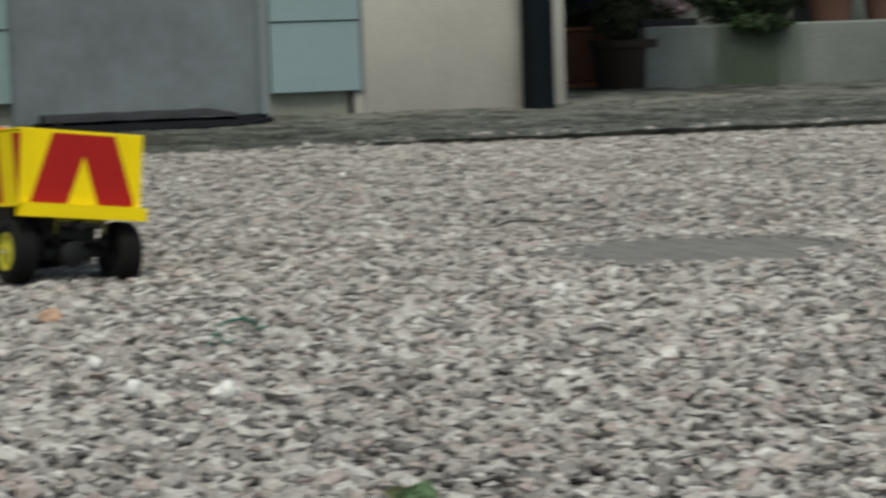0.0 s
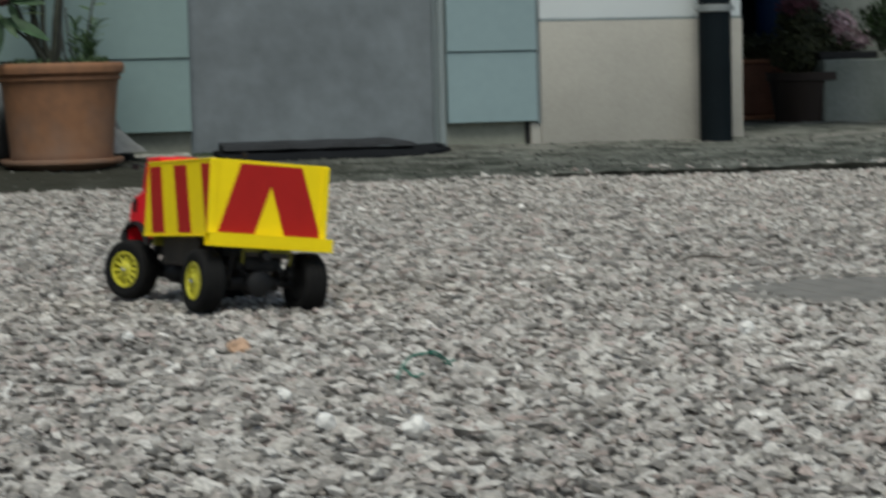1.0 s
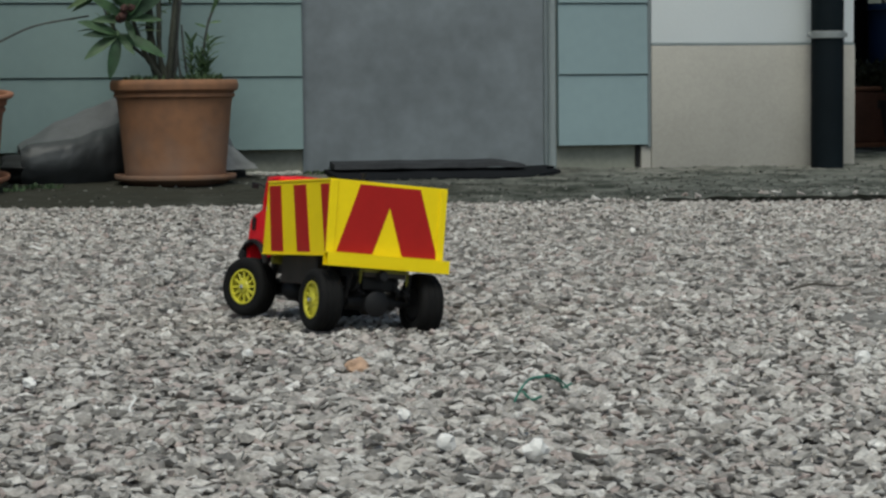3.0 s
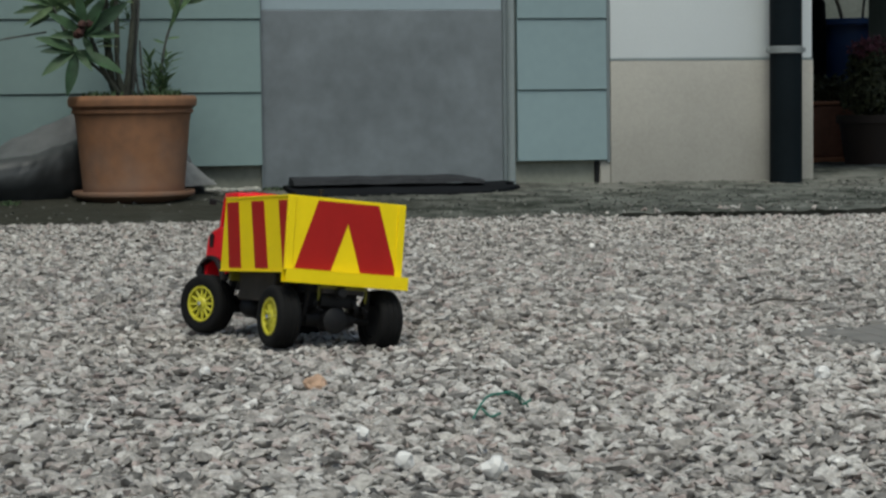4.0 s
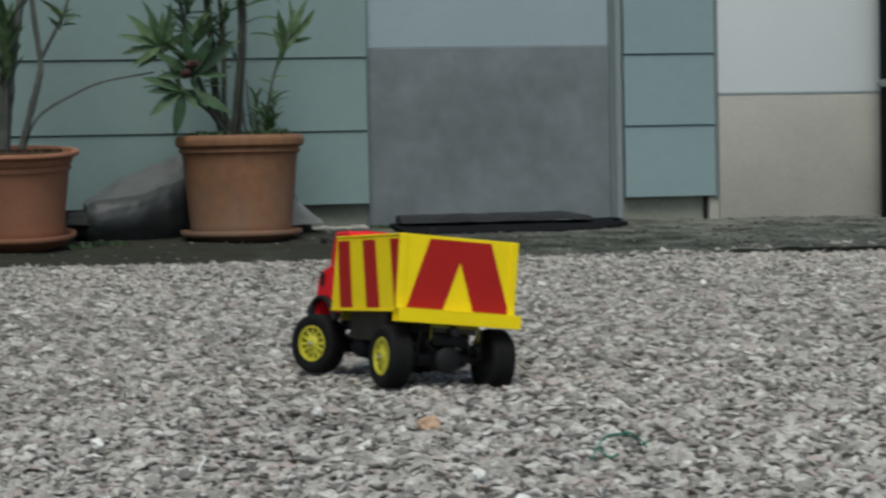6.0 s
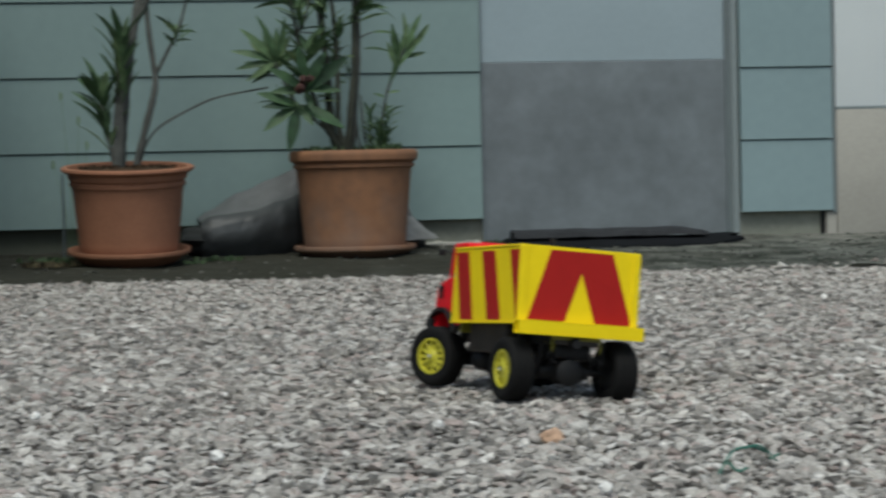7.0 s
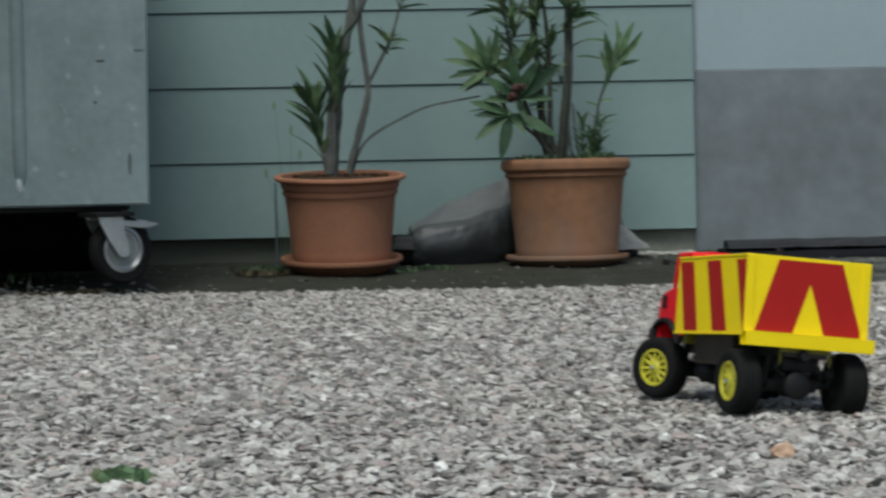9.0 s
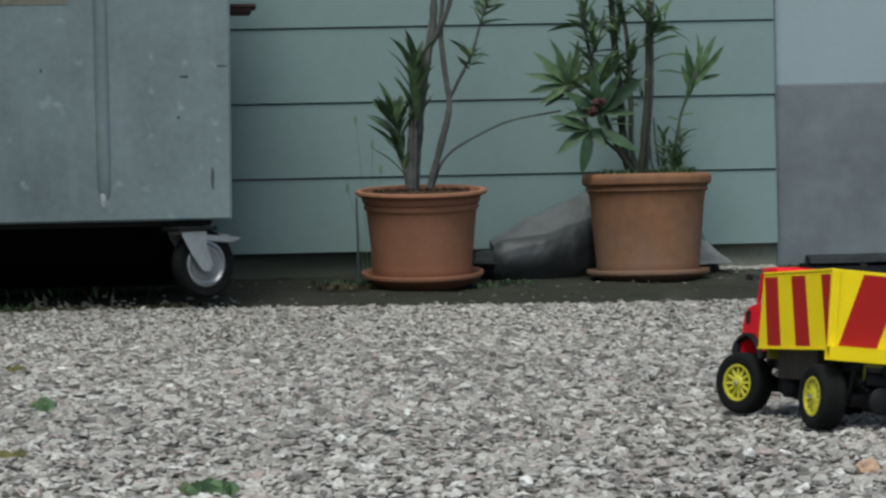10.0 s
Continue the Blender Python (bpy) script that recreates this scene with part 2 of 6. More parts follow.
M_SHRUB = ramp_mat("dark_shrub_leaf", [(0.0, (0.022, 0.028, 0.014)), (0.7, (0.047, 0.052, 0.024)), (1.0, (0.075, 0.078, 0.038))], rough=0.6, grain=50)
M_TRAIL = ramp_mat("trailing_leaf", [(0.0, (0.014, 0.030, 0.011)), (0.7, (0.030, 0.056, 0.019)), (1.0, (0.050, 0.08, 0.030))], rough=0.6, grain=50)
M_PINK = ramp_mat("pink_petal", [(0.0, (0.22, 0.10, 0.14)), (0.5, (0.55, 0.38, 0.43)), (1.0, (0.75, 0.6, 0.64))], rough=0.6, grain=50)
M_MAUVE = ramp_mat("mauve_heather", [(0.0, (0.09, 0.03, 0.045)), (1.0, (0.19, 0.07, 0.095))], rough=0.7, grain=50)
M_SLAB = mat("pale_stone_slab", (0.42, 0.43, 0.41), 0.85, var=0.12, scale=9, bump=0.4)


def galvanised():
    m = mat("galvanised_sheet", (0.206, 0.260, 0.271), 0.55, metal=0.2, var=0.14, scale=5, fine=38, bump=0.05)
    nd, ln = m.node_tree.nodes, m.node_tree.links
    bsdf = nd["Principled BSDF"]
    old = bsdf.inputs["Base Color"].links[0].from_socket
    co = nd.new("ShaderNodeTexCoord")
    n = nd.new("ShaderNodeTexNoise")
    n.inputs["Scale"].default_value = 17
    n.inputs["Detail"].default_value = 2
    ln.new(co.outputs["Object"], n.inputs["Vector"])
    r = nd.new("ShaderNodeValToRGB")
    r.color_ramp.elements[0].position = 0.64
    r.color_ramp.elements[0].color = (0, 0, 0, 1)
    r.color_ramp.elements[1].position = 0.74
    r.color_ramp.elements[1].color = (0.55, 0.55, 0.55, 1)
    ln.new(n.outputs["Fac"], r.inputs["Fac"])
    mx = nd.new("ShaderNodeMix")
    mx.data_type = "RGBA"
    ln.new(r.outputs["Color"], mx.inputs["Factor"])
    ln.new(old, mx.inputs["A"])
    mx.inputs["B"].default_value = (0.38, 0.45, 0.47, 1)
    # faint pale runs down the sheet
    stretch = nd.new("ShaderNodeMapping")
    stretch.inputs["Scale"].default_value = (16, 16, 2.6)
    ln.new(co.outputs["Object"], stretch.inputs["Vector"])
    n2 = nd.new("ShaderNodeTexNoise")
    n2.inputs["Scale"].default_value = 1.0
    n2.inputs["Detail"].default_value = 6
    n2.inputs["Roughness"].default_value = 0.65
    ln.new(stretch.outputs[0], n2.inputs["Vector"])
    mr = nd.new("ShaderNodeMapRange")
    mr.inputs[1].default_value, mr.inputs[2].default_value = 0.50, 0.72
    mr.inputs[3].default_value, mr.inputs[4].default_value = 0.0, 0.28
    ln.new(n2.outputs["Fac"], mr.inputs[0])
    mx2 = nd.new("ShaderNodeMix")
    mx2.data_type = "RGBA"
    ln.new(mr.outputs[0], mx2.inputs["Factor"])
    ln.new(mx.outputs["Result"], mx2.inputs["A"])
    mx2.inputs["B"].default_value = (0.30, 0.36, 0.365, 1)
    ln.new(mx2.outputs["Result"], bsdf.inputs["Base Color"])
    return m


M_GALV = galvanised()


def darker_left(m, colour, amount, clear=2.5, full=1.0):
    """Mixes in a dark colour, ragged by noise, towards the side where the pots stand."""
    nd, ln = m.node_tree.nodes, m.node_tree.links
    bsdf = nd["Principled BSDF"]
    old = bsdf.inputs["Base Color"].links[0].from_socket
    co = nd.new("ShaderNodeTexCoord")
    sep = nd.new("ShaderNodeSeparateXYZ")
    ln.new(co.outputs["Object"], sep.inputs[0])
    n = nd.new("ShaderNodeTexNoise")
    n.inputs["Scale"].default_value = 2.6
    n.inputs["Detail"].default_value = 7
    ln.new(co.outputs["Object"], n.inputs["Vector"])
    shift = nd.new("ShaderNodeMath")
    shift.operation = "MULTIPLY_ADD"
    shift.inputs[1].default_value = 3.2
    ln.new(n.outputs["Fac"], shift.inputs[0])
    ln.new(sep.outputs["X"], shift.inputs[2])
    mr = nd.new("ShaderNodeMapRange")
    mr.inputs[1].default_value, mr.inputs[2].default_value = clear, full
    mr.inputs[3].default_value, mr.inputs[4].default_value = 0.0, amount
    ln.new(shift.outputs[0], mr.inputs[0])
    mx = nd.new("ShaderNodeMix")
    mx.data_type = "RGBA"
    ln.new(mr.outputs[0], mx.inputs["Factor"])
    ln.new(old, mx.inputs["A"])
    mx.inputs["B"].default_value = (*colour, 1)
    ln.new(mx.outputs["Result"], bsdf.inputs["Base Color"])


def dusted(m, colour, amount):
    """Pale mortar dust washed out in uneven patches along the foot of the wall."""
    nd, ln = m.node_tree.nodes, m.node_tree.links
    bsdf = nd["Principled BSDF"]
    old = bsdf.inputs["Base Color"].links[0].from_socket
    co = nd.new("ShaderNodeTexCoord")
    stretch = nd.new("ShaderNodeMapping")
    stretch.inputs["Scale"].default_value = (3.0, 6.0, 1.0)
    ln.new(co.outputs["Object"], stretch.inputs["Vector"])
    n = nd.new("ShaderNodeTexNoise")
    n.inputs["Scale"].default_value = 1.6
    n.inputs["Detail"].default_value = 7
    n.inputs["Roughness"].default_value = 0.65
    ln.new(stretch.outputs[0], n.inputs["Vector"])
    sep = nd.new("ShaderNodeSeparateXYZ")
    ln.new(co.outputs["Object"], sep.inputs[0])
    away = nd.new("ShaderNodeMath")
    away.operation = "ABSOLUTE"
    ln.new(sep.outputs["Y"], away.inputs[0])
    lean = nd.new("ShaderNodeMath")
    lean.operation = "MULTIPLY_ADD"
    lean.inputs[1].default_value = -0.30
    ln.new(away.outputs[0], lean.inputs[0])
    ln.new(n.outputs["Fac"], lean.inputs[2])
    mr = nd.new("ShaderNodeMapRange")
    mr.inputs[1].default_value, mr.inputs[2].default_value = 0.40, 0.56
    mr.inputs[3].default_value, mr.inputs[4].default_value = 0.0, amount
    ln.new(lean.outputs[0], mr.inputs[0])
    mx = nd.new("ShaderNodeMix")
    mx.data_type = "RGBA"
    ln.new(mr.outputs[0], mx.inputs["Factor"])
    ln.new(old, mx.inputs["A"])
    mx.inputs["B"].default_value = (*colour, 1)
    ln.new(mx.outputs["Result"], bsdf.inputs["Base Color"])


dusted(M_PAVE, (0.205, 0.200, 0.180), 0.75)
# earth, moss and leaf mould on the pavement by the pots
darker_left(M_PAVE, (0.027, 0.027, 0.020), 0.93, 2.6, 1.3)
# darker, greener tone over the left part of the wall base
darker_left(M_BASE, (0.060, 0.068, 0.052), 0.85, 1.3, 0.6)


def bloomed(m, colour, low, high, amount):
    """Pale lime bloom in patches, thickest near the foot of a clay pot."""
    nd, ln = m.node_tree.nodes, m.node_tree.links
    bsdf = nd["Principled BSDF"]
    old = bsdf.inputs["Base Color"].links[0].from_socket
    co = nd.new("ShaderNodeTexCoord")
    n = nd.new("ShaderNodeTexNoise")
    n.inputs["Scale"].default_value = 9.0
    n.inputs["Detail"].default_value = 6
    ln.new(co.outputs["Object"], n.inputs["Vector"])
    sep = nd.new("ShaderNodeSeparateXYZ")
    ln.new(co.outputs["Object"], sep.inputs[0])
    rag = nd.new("ShaderNodeMath")
    rag.operation = "MULTIPLY_ADD"
    rag.inputs[1].default_value = 0.45
    ln.new(n.outputs["Fac"], rag.inputs[0])
    ln.new(sep.outputs["Z"], rag.inputs[2])
    mr = nd.new("ShaderNodeMapRange")
    mr.inputs[1].default_value, mr.inputs[2].default_value = high + 0.22, low + 0.22
    mr.inputs[3].default_value, mr.inputs[4].default_value = 0.0, amount
    ln.new(rag.outputs[0], mr.inputs[0])
    mx = nd.new("ShaderNodeMix")
    mx.data_type = "RGBA"
    ln.new(mr.outputs[0], mx.inputs["Factor"])
    ln.new(old, mx.inputs["A"])
    mx.inputs["B"].default_value = (*colour, 1)
    ln.new(mx.outputs["Result"], bsdf.inputs["Base Color"])


def streaked(m, colour, middle, half):
    """Algae washed down a wall below a plant, ragged at both sides."""
    nd, ln = m.node_tree.nodes, m.node_tree.links
    bsdf = nd["Principled BSDF"]
    old = bsdf.inputs["Base Color"].links[0].from_socket
    co = nd.new("ShaderNodeTexCoord")
    stretch = nd.new("ShaderNodeMapping")
    stretch.inputs["Scale"].default_value = (9, 9, 1.5)
    ln.new(co.outputs["Object"], stretch.inputs["Vector"])
    n = nd.new("ShaderNodeTexNoise")
    n.inputs["Scale"].default_value = 1.0
    n.inputs["Detail"].default_value = 6
    ln.new(stretch.outputs[0], n.inputs["Vector"])
    sep = nd.new("ShaderNodeSeparateXYZ")
    ln.new(co.outputs["Object"], sep.inputs[0])
    off = nd.new("ShaderNodeMath")
    off.operation = "SUBTRACT"
    off.inputs[1].default_value = middle
    ln.new(sep.outputs["X"], off.inputs[0])
    far = nd.new("ShaderNodeMath")
    far.operation = "ABSOLUTE"
    ln.new(off.outputs[0], far.inputs[0])
    rag = nd.new("ShaderNodeMath")
    rag.operation = "MULTIPLY_ADD"
    rag.inputs[1].default_value = 0.5
    ln.new(n.outputs["Fac"], rag.inputs[0])
    ln.new(far.outputs[0], rag.inputs[2])
    mr = nd.new("ShaderNodeMapRange")
    mr.inputs[1].default_value, mr.inputs[2].default_value = half + 0.3, half + 0.1
    mr.inputs[3].default_value, mr.inputs[4].default_value = 0.0, 0.85
    ln.new(rag.outputs[0], mr.inputs[0])
    mx = nd.new("ShaderNodeMix")
    mx.data_type = "RGBA"
    ln.new(mr.outputs[0], mx.inputs["Factor"])
    ln.new(old, mx.inputs["A"])
    mx.inputs["B"].default_value = (*colour, 1)
    ln.new(mx.outputs["Result"], bsdf.inputs["Base Color"])


def see_through_leaf(m, share):
    """Lets some light pass through thin leaves."""
    nd, ln = m.node_tree.nodes, m.node_tree.links
    bsdf, out = nd["Principled BSDF"], nd["Material Output"]
    tr = nd.new("ShaderNodeBsdfTranslucent")
    ln.new(bsdf.inputs["Base Color"].links[0].from_socket, tr.inputs["Color"])
    mx = nd.new("ShaderNodeMixShader")
    mx.inputs[0].default_value = share
    ln.new(bsdf.outputs[0], mx.inputs[1])
    ln.new(tr.outputs[0], mx.inputs[2])
    ln.new(mx.outputs[0], out.inputs["Surface"])


bloomed(M_TERRA_B, (0.25, 0.18, 0.145), 0.02, 0.20, 0.5)
streaked(M_GARDEN, (0.04, 0.058, 0.034), 3.22, 0.24)
see_through_leaf(M_LEAF, 0.2)
see_through_leaf(M_WEED, 0.3)
see_through_leaf(M_SEEDLING, 0.3)


# ---- mesh tools ----
def part(name, bm, material, parent=None, label="", smooth=False):
    me = bpy.data.meshes.new(name)
    bmesh.ops.recalc_face_normals(bm, faces=bm.faces[:])
    bm.to_mesh(me)
    bm.free()
    me.materials.append(material)
    if smooth:
        me.polygons.foreach_set("use_smooth", [True] * len(me.polygons))
        me.set_sharp_from_angle(angle=radians(40))
    ob = new(name, me)
    ob.parent = parent
    return tagged(ob, label) if label else ob


def thing(name, m, label, category, group="", kind=""):
    ob = new(name)
    ob.empty_display_size = 0.05
    ob.matrix_world = m
    return tagged(ob, label, category, group, kind)


def box(bm, x0, x1, y0, y1, z0, z1, bev=0.0, seg=1):
    v = [bm.verts.new(p) for p in ((x0, y0, z0), (x1, y0, z0), (x1, y1, z0), (x0, y1, z0), (x0, y0, z1), (x1, y0, z1), (x1, y1, z1), (x0, y1, z1))]
    fs = [bm.faces.new([v[i] for i in q]) for q in ((0, 3, 2, 1), (4, 5, 6, 7), (0, 1, 5, 4), (1, 2, 6, 5), (2, 3, 7, 6), (3, 0, 4, 7))]
    if bev:
        es = list({e for f in fs for e in f.edges})
        bmesh.ops.bevel(bm, geom=es, offset=bev, segments=seg, affect="EDGES", profile=0.5)
    return bm


def boxed(x0, x1, y0, y1, z0, z1, bev=0.0, seg=1):
    return box(bmesh.new(), x0, x1, y0, y1, z0, z1, bev, seg)


def prism(bm, poly, axis, a, b, bev=0.0):
    """A polygon of (u, v), drawn out along an axis from a to b."""
    def at(u, v, w):
        return {"x": (w, u, v), "y": (u, w, v), "z": (u, v, w)}[axis]
    lo = [bm.verts.new(at(u, v, a)) for u, v in poly]
    hi = [bm.verts.new(at(u, v, b)) for u, v in poly]
    n = len(poly)
    fs = [bm.faces.new(lo), bm.faces.new(hi[::-1])]
    for i in range(n):
        fs.append(bm.faces.new((lo[i], hi[i], hi[(i + 1) % n], lo[(i + 1) % n])))
    if bev:
        es = [e for e in fs[0].edges] + [e for e in fs[1].edges]
        bmesh.ops.bevel(bm, geom=es, offset=bev, segments=1, affect="EDGES")
    return bm


def lathe(bm, profile, n=32, axis="z", c=(0, 0, 0), closed=False):
    """Turns a profile of (radius, height) about an axis through c."""
    rings = []
    for r, h in profile:
        ring = []
        for i in range(n):
            a = 2 * math.pi * i / n
            u, v = r * math.cos(a), r * math.sin(a)
            p = {"z": (u, v, h), "x": (h, u, v), "y": (v, h, u)}[axis]
            ring.append(bm.verts.new((p[0] + c[0], p[1] + c[1], p[2] + c[2])))
        rings.append(ring)
    pairs = list(zip(rings, rings[1:])) + ([(rings[-1], rings[0])] if closed else [])
    for lo, hi in pairs:
        for i in range(n):
            bm.faces.new((lo[i], lo[(i + 1) % n], hi[(i + 1) % n], hi[i]))
    if not closed:
        bm.faces.new(rings[0][::-1])
        bm.faces.new(rings[-1])
    return bm


def smooth_line(pts, steps=6):
    """Points on a soft line through the given ones."""
    p = [Vector(q) for q in pts]
    p = [2 * p[0] - p[1]] + p + [2 * p[-1] - p[-2]]
    out = []
    for i in range(1, len(p) - 2):
        for k in range(steps):
            t = k / steps
            a, b, c, d = p[i - 1], p[i], p[i + 1], p[i + 2]
            out.append(0.5 * ((2 * b) + (c - a) * t + (2 * a - 5 * b + 4 * c - d) * t * t + (3 * b - a - 3 * c + d) * t ** 3))
    return out + [p[-2]]


def tube(bm, pts, r0, r1=None, n=8, knots=0.0):
    """A round bar along points, tapering from r0 to r1."""
    r1 = r0 if r1 is None else r1
    pts = [Vector(p) for p in pts]
    rings, up = [], Vector((0.31, 0.83, 0.47)).normalized()
    for i, p in enumerate(pts):
        d = (pts[min(i + 1, len(pts) - 1)] - pts[max(i - 1, 0)]).normalized()
        s = d.cross(up).normalized()
        q = s.cross(d).normalized()
        f = i / (len(pts) - 1)
        r = (r0 + (r1 - r0) * f) * (1 + knots * (noise.noise(p * 40)))
        rings.append([bm.verts.new(p + r * (math.cos(2 * math.pi * k / n) * s + math.sin(2 * math.pi * k / n) * q)) for k in range(n)])
    for lo, hi in zip(rings, rings[1:]):
        for i in range(n):
            bm.faces.new((lo[i], lo[(i + 1) % n], hi[(i + 1) % n], hi[i]))
    bm.faces.new(rings[0][::-1])
    bm.faces.new(rings[-1])
    return bm


def blob(bm, c, size, rough=0.2, freq=3.0, sub=3, seed=0.0):
    """An uneven rounded lump."""
    made = bmesh.ops.create_icosphere(bm, subdivisions=sub, radius=1.0)["verts"]
    for v in made:
        d = 1 + rough * noise.noise(Vector(v.co) * freq + Vector((seed, 0, 0)))
        v.co = Vector((c[0] + v.co.x * size[0] * d, c[1] + v.co.y * size[1] * d, c[2] + v.co.z * size[2] * d))
    return bm


def pack(name, verts, faces, material):
    """One mesh out of arrays: verts (n, 3) and faces (m, k)."""
    me = bpy.data.meshes.new(name)
    m, k = faces.shape
    me.vertices.add(len(verts))
    me.vertices.foreach_set("co", verts.astype(np.float32).ravel())
    me.loops.add(m * k)
    me.loops.foreach_set("vertex_index", faces.astype(np.int32).ravel())
    me.polygons.add(m)
    me.polygons.foreach_set("loop_start", np.arange(0, m * k, k, dtype=np.int32))
    me.polygons.foreach_set("use_smooth", np.zeros(m, dtype=bool))
    me.update(calc_edges=True)
    me.materials.append(material)
    return new(name, me)


def stone_forms(count, kind, rng):
    """A few angular stone shapes of unit size."""
    bm = bmesh.new()
    if kind == "fine":
        bmesh.ops.create_icosphere(bm, subdivisions=1, radius=0.5)
    elif kind == "plain":
        for p in ((0.5, 0, 0), (-0.5, 0, 0), (0, 0.5, 0), (0, -0.5, 0), (0, 0, 0.5), (0, 0, -0.5)):
            bm.verts.new(p)
        bm.verts.ensure_lookup_table()
        for a, b in ((0, 2), (2, 1), (1, 3), (3, 0)):
            bm.faces.new([bm.verts[k] for k in (a, b, 4)])
            bm.faces.new([bm.verts[k] for k in (b, a, 5)])
    else:
        bmesh.ops.create_cube(bm, size=0.78)
    bm.verts.ensure_lookup_table()
    bm.verts.index_update()
    v = np.array([p.co[:] for p in bm.verts])
    f = np.array([[p.index for p in q.verts] for q in bm.faces])
    bm.free()
    forms = []
    for _ in range(count):
        w = v * rng.uniform(0.62, 1.25, (len(v), 1)) + rng.normal(0, 0.09, v.shape)
        forms.append(w)
    return forms, f


def scatter(name, place, length, kind, material, rng, flat=(0.72, 0.43), tilt=22.0):
    """Loose stones at the given places, each turned and sized by chance, joined into one mesh."""
    forms, f = stone_forms(14, kind, rng)
    n = len(place)
    pick = rng.integers(0, len(forms), n)
    size = length * np.clip(rng.lognormal(0, 0.33, n), 0.45, 1.9)
    sx, sy, sz = size, size * flat[0] * rng.uniform(0.75, 1.2, n), size * flat[1] * rng.uniform(0.7, 1.35, n)
    yaw = rng.uniform(0, 2 * np.pi, n)
    ax, ay = np.radians(rng.normal(0, tilt, n)), np.radians(rng.normal(0, tilt, n))
    base = np.array(forms)[pick] * np.stack([sx, sy, sz], 1)[:, None, :]
    x, y, z = base[..., 0], base[..., 1], base[..., 2]
    y, z = y * np.cos(ax)[:, None] - z * np.sin(ax)[:, None], y * np.sin(ax)[:, None] + z * np.cos(ax)[:, None]
    x, z = x * np.cos(ay)[:, None] + z * np.sin(ay)[:, None], -x * np.sin(ay)[:, None] + z * np.cos(ay)[:, None]
    x, y = x * np.cos(yaw)[:, None] - y * np.sin(yaw)[:, None], x * np.sin(yaw)[:, None] + y * np.cos(yaw)[:, None]
    verts = np.stack([x, y, z], -1) + place[:, None, :]
    nv = base.shape[1]
    faces = (f[None] + (np.arange(n) * nv)[:, None, None]).reshape(-1, f.shape[1])
    return pack(name, verts.reshape(-1, 3), faces, material)


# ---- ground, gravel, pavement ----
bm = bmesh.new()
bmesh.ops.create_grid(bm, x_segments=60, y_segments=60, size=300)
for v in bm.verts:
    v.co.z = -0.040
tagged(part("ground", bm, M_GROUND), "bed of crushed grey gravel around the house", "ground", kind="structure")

EDGE = [(-9.0, -0.98), (-1.9, -1.02), (-0.9, -1.20), (0.05, -1.25), (0.6, -1.42), (1.25, -1.57), (1.9, -1.60), (2.4, -1.65), (9.0, -1.9)]


def edge_y(x):
    """The pavement's ragged front edge."""
    e = EDGE[0][1]
    for (xa, ya), (xb, yb) in zip(EDGE, EDGE[1:]):
        if xa <= x <= xb:
            e = ya + (yb - ya) * (x - xa) / (xb - xa)
    return e + 0.03 * noise.noise(Vector((x * 3.1, 0, 7))) + 0.012 * noise.noise(Vector((x * 17, 0, 3)))


def pave_z(x, y):
    """Height of the pavement: falls gently from the wall, worn and uneven."""
    f = min(1.0, max(0.0, -y / 1.1))
    z = 0.020 - 0.042 * f ** 0.75 + (0.02 if y > 0 else 0) * min(1, max(0, y) / 0.6)
    low = min(1.0, max(0.0, (0.95 - x) / 0.4))
    z -= 0.016 * low * min(1.0, max(0.0, (-0.62 - y) / 0.40))
    if x > 0.2 and y < -0.5:
        z += 0.011 * min(1, (x - 0.2) / 0.8) * min(1, (-0.5 - y) / 0.6)
    p = Vector((x, y, 0))
    return z + 0.006 * noise.noise(p * 6) + 0.005 * noise.noise(p * 15) + 0.003 * noise.noise(p * 41)


def pavement(x0, x1, step, back):
    bm = bmesh.new()
    cols = int((x1 - x0) / step) + 1
    rows_n = int((back + 1.4) / step)
    grid = []
    for i in range(cols):
        x = x0 + i * step
        e = edge_y(x)
        col = [bm.verts.new((x, e + (0.06 if x > 0.8 else -0.04), -0.06))]
        for j in range(rows_n + 1):
            y = e + (back - e) * j / rows_n
            z = pave_z(x, y) - (0.003 if j == 0 else 0)
            col.append(bm.verts.new((x, y, z)))
        grid.append(col)
    for a, b in zip(grid, grid[1:]):
        for j in range(len(a) - 1):
            bm.faces.new((a[j], b[j], b[j + 1], a[j + 1]))
    return bm


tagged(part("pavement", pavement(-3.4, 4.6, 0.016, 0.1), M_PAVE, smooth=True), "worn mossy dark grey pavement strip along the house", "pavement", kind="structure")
yard_bm = bmesh.new()
bmesh.ops.create_grid(yard_bm, x_segments=120, y_segments=120, size=2.2)
for v in yard_bm.verts:
    v.co.x += 4.1
    v.co.y += 2.28
    v.co.z = pave_z(v.co.x, v.co.y) - 0.002
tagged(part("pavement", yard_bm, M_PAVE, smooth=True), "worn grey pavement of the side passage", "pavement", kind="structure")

rng = np.random.default_rng(5)


def in_view(x, y, d0, d1):
    """The stretch of the yard that lies before the house front."""
    d = y + 7.9
    return (d > d0) & (d <= d1) & (x > -1.42 - 0.21 * d) & (x < -1.1 + 0.62 * d)


# hollows pressed into the gravel by the toy truck: place and depth
WHEEL_MARKS = [(-0.775, -4.818, 0.004), (-0.629, -4.79, 0.012), (-0.836, -4.565, 0.005), (-0.690, -4.529, 0.012)]


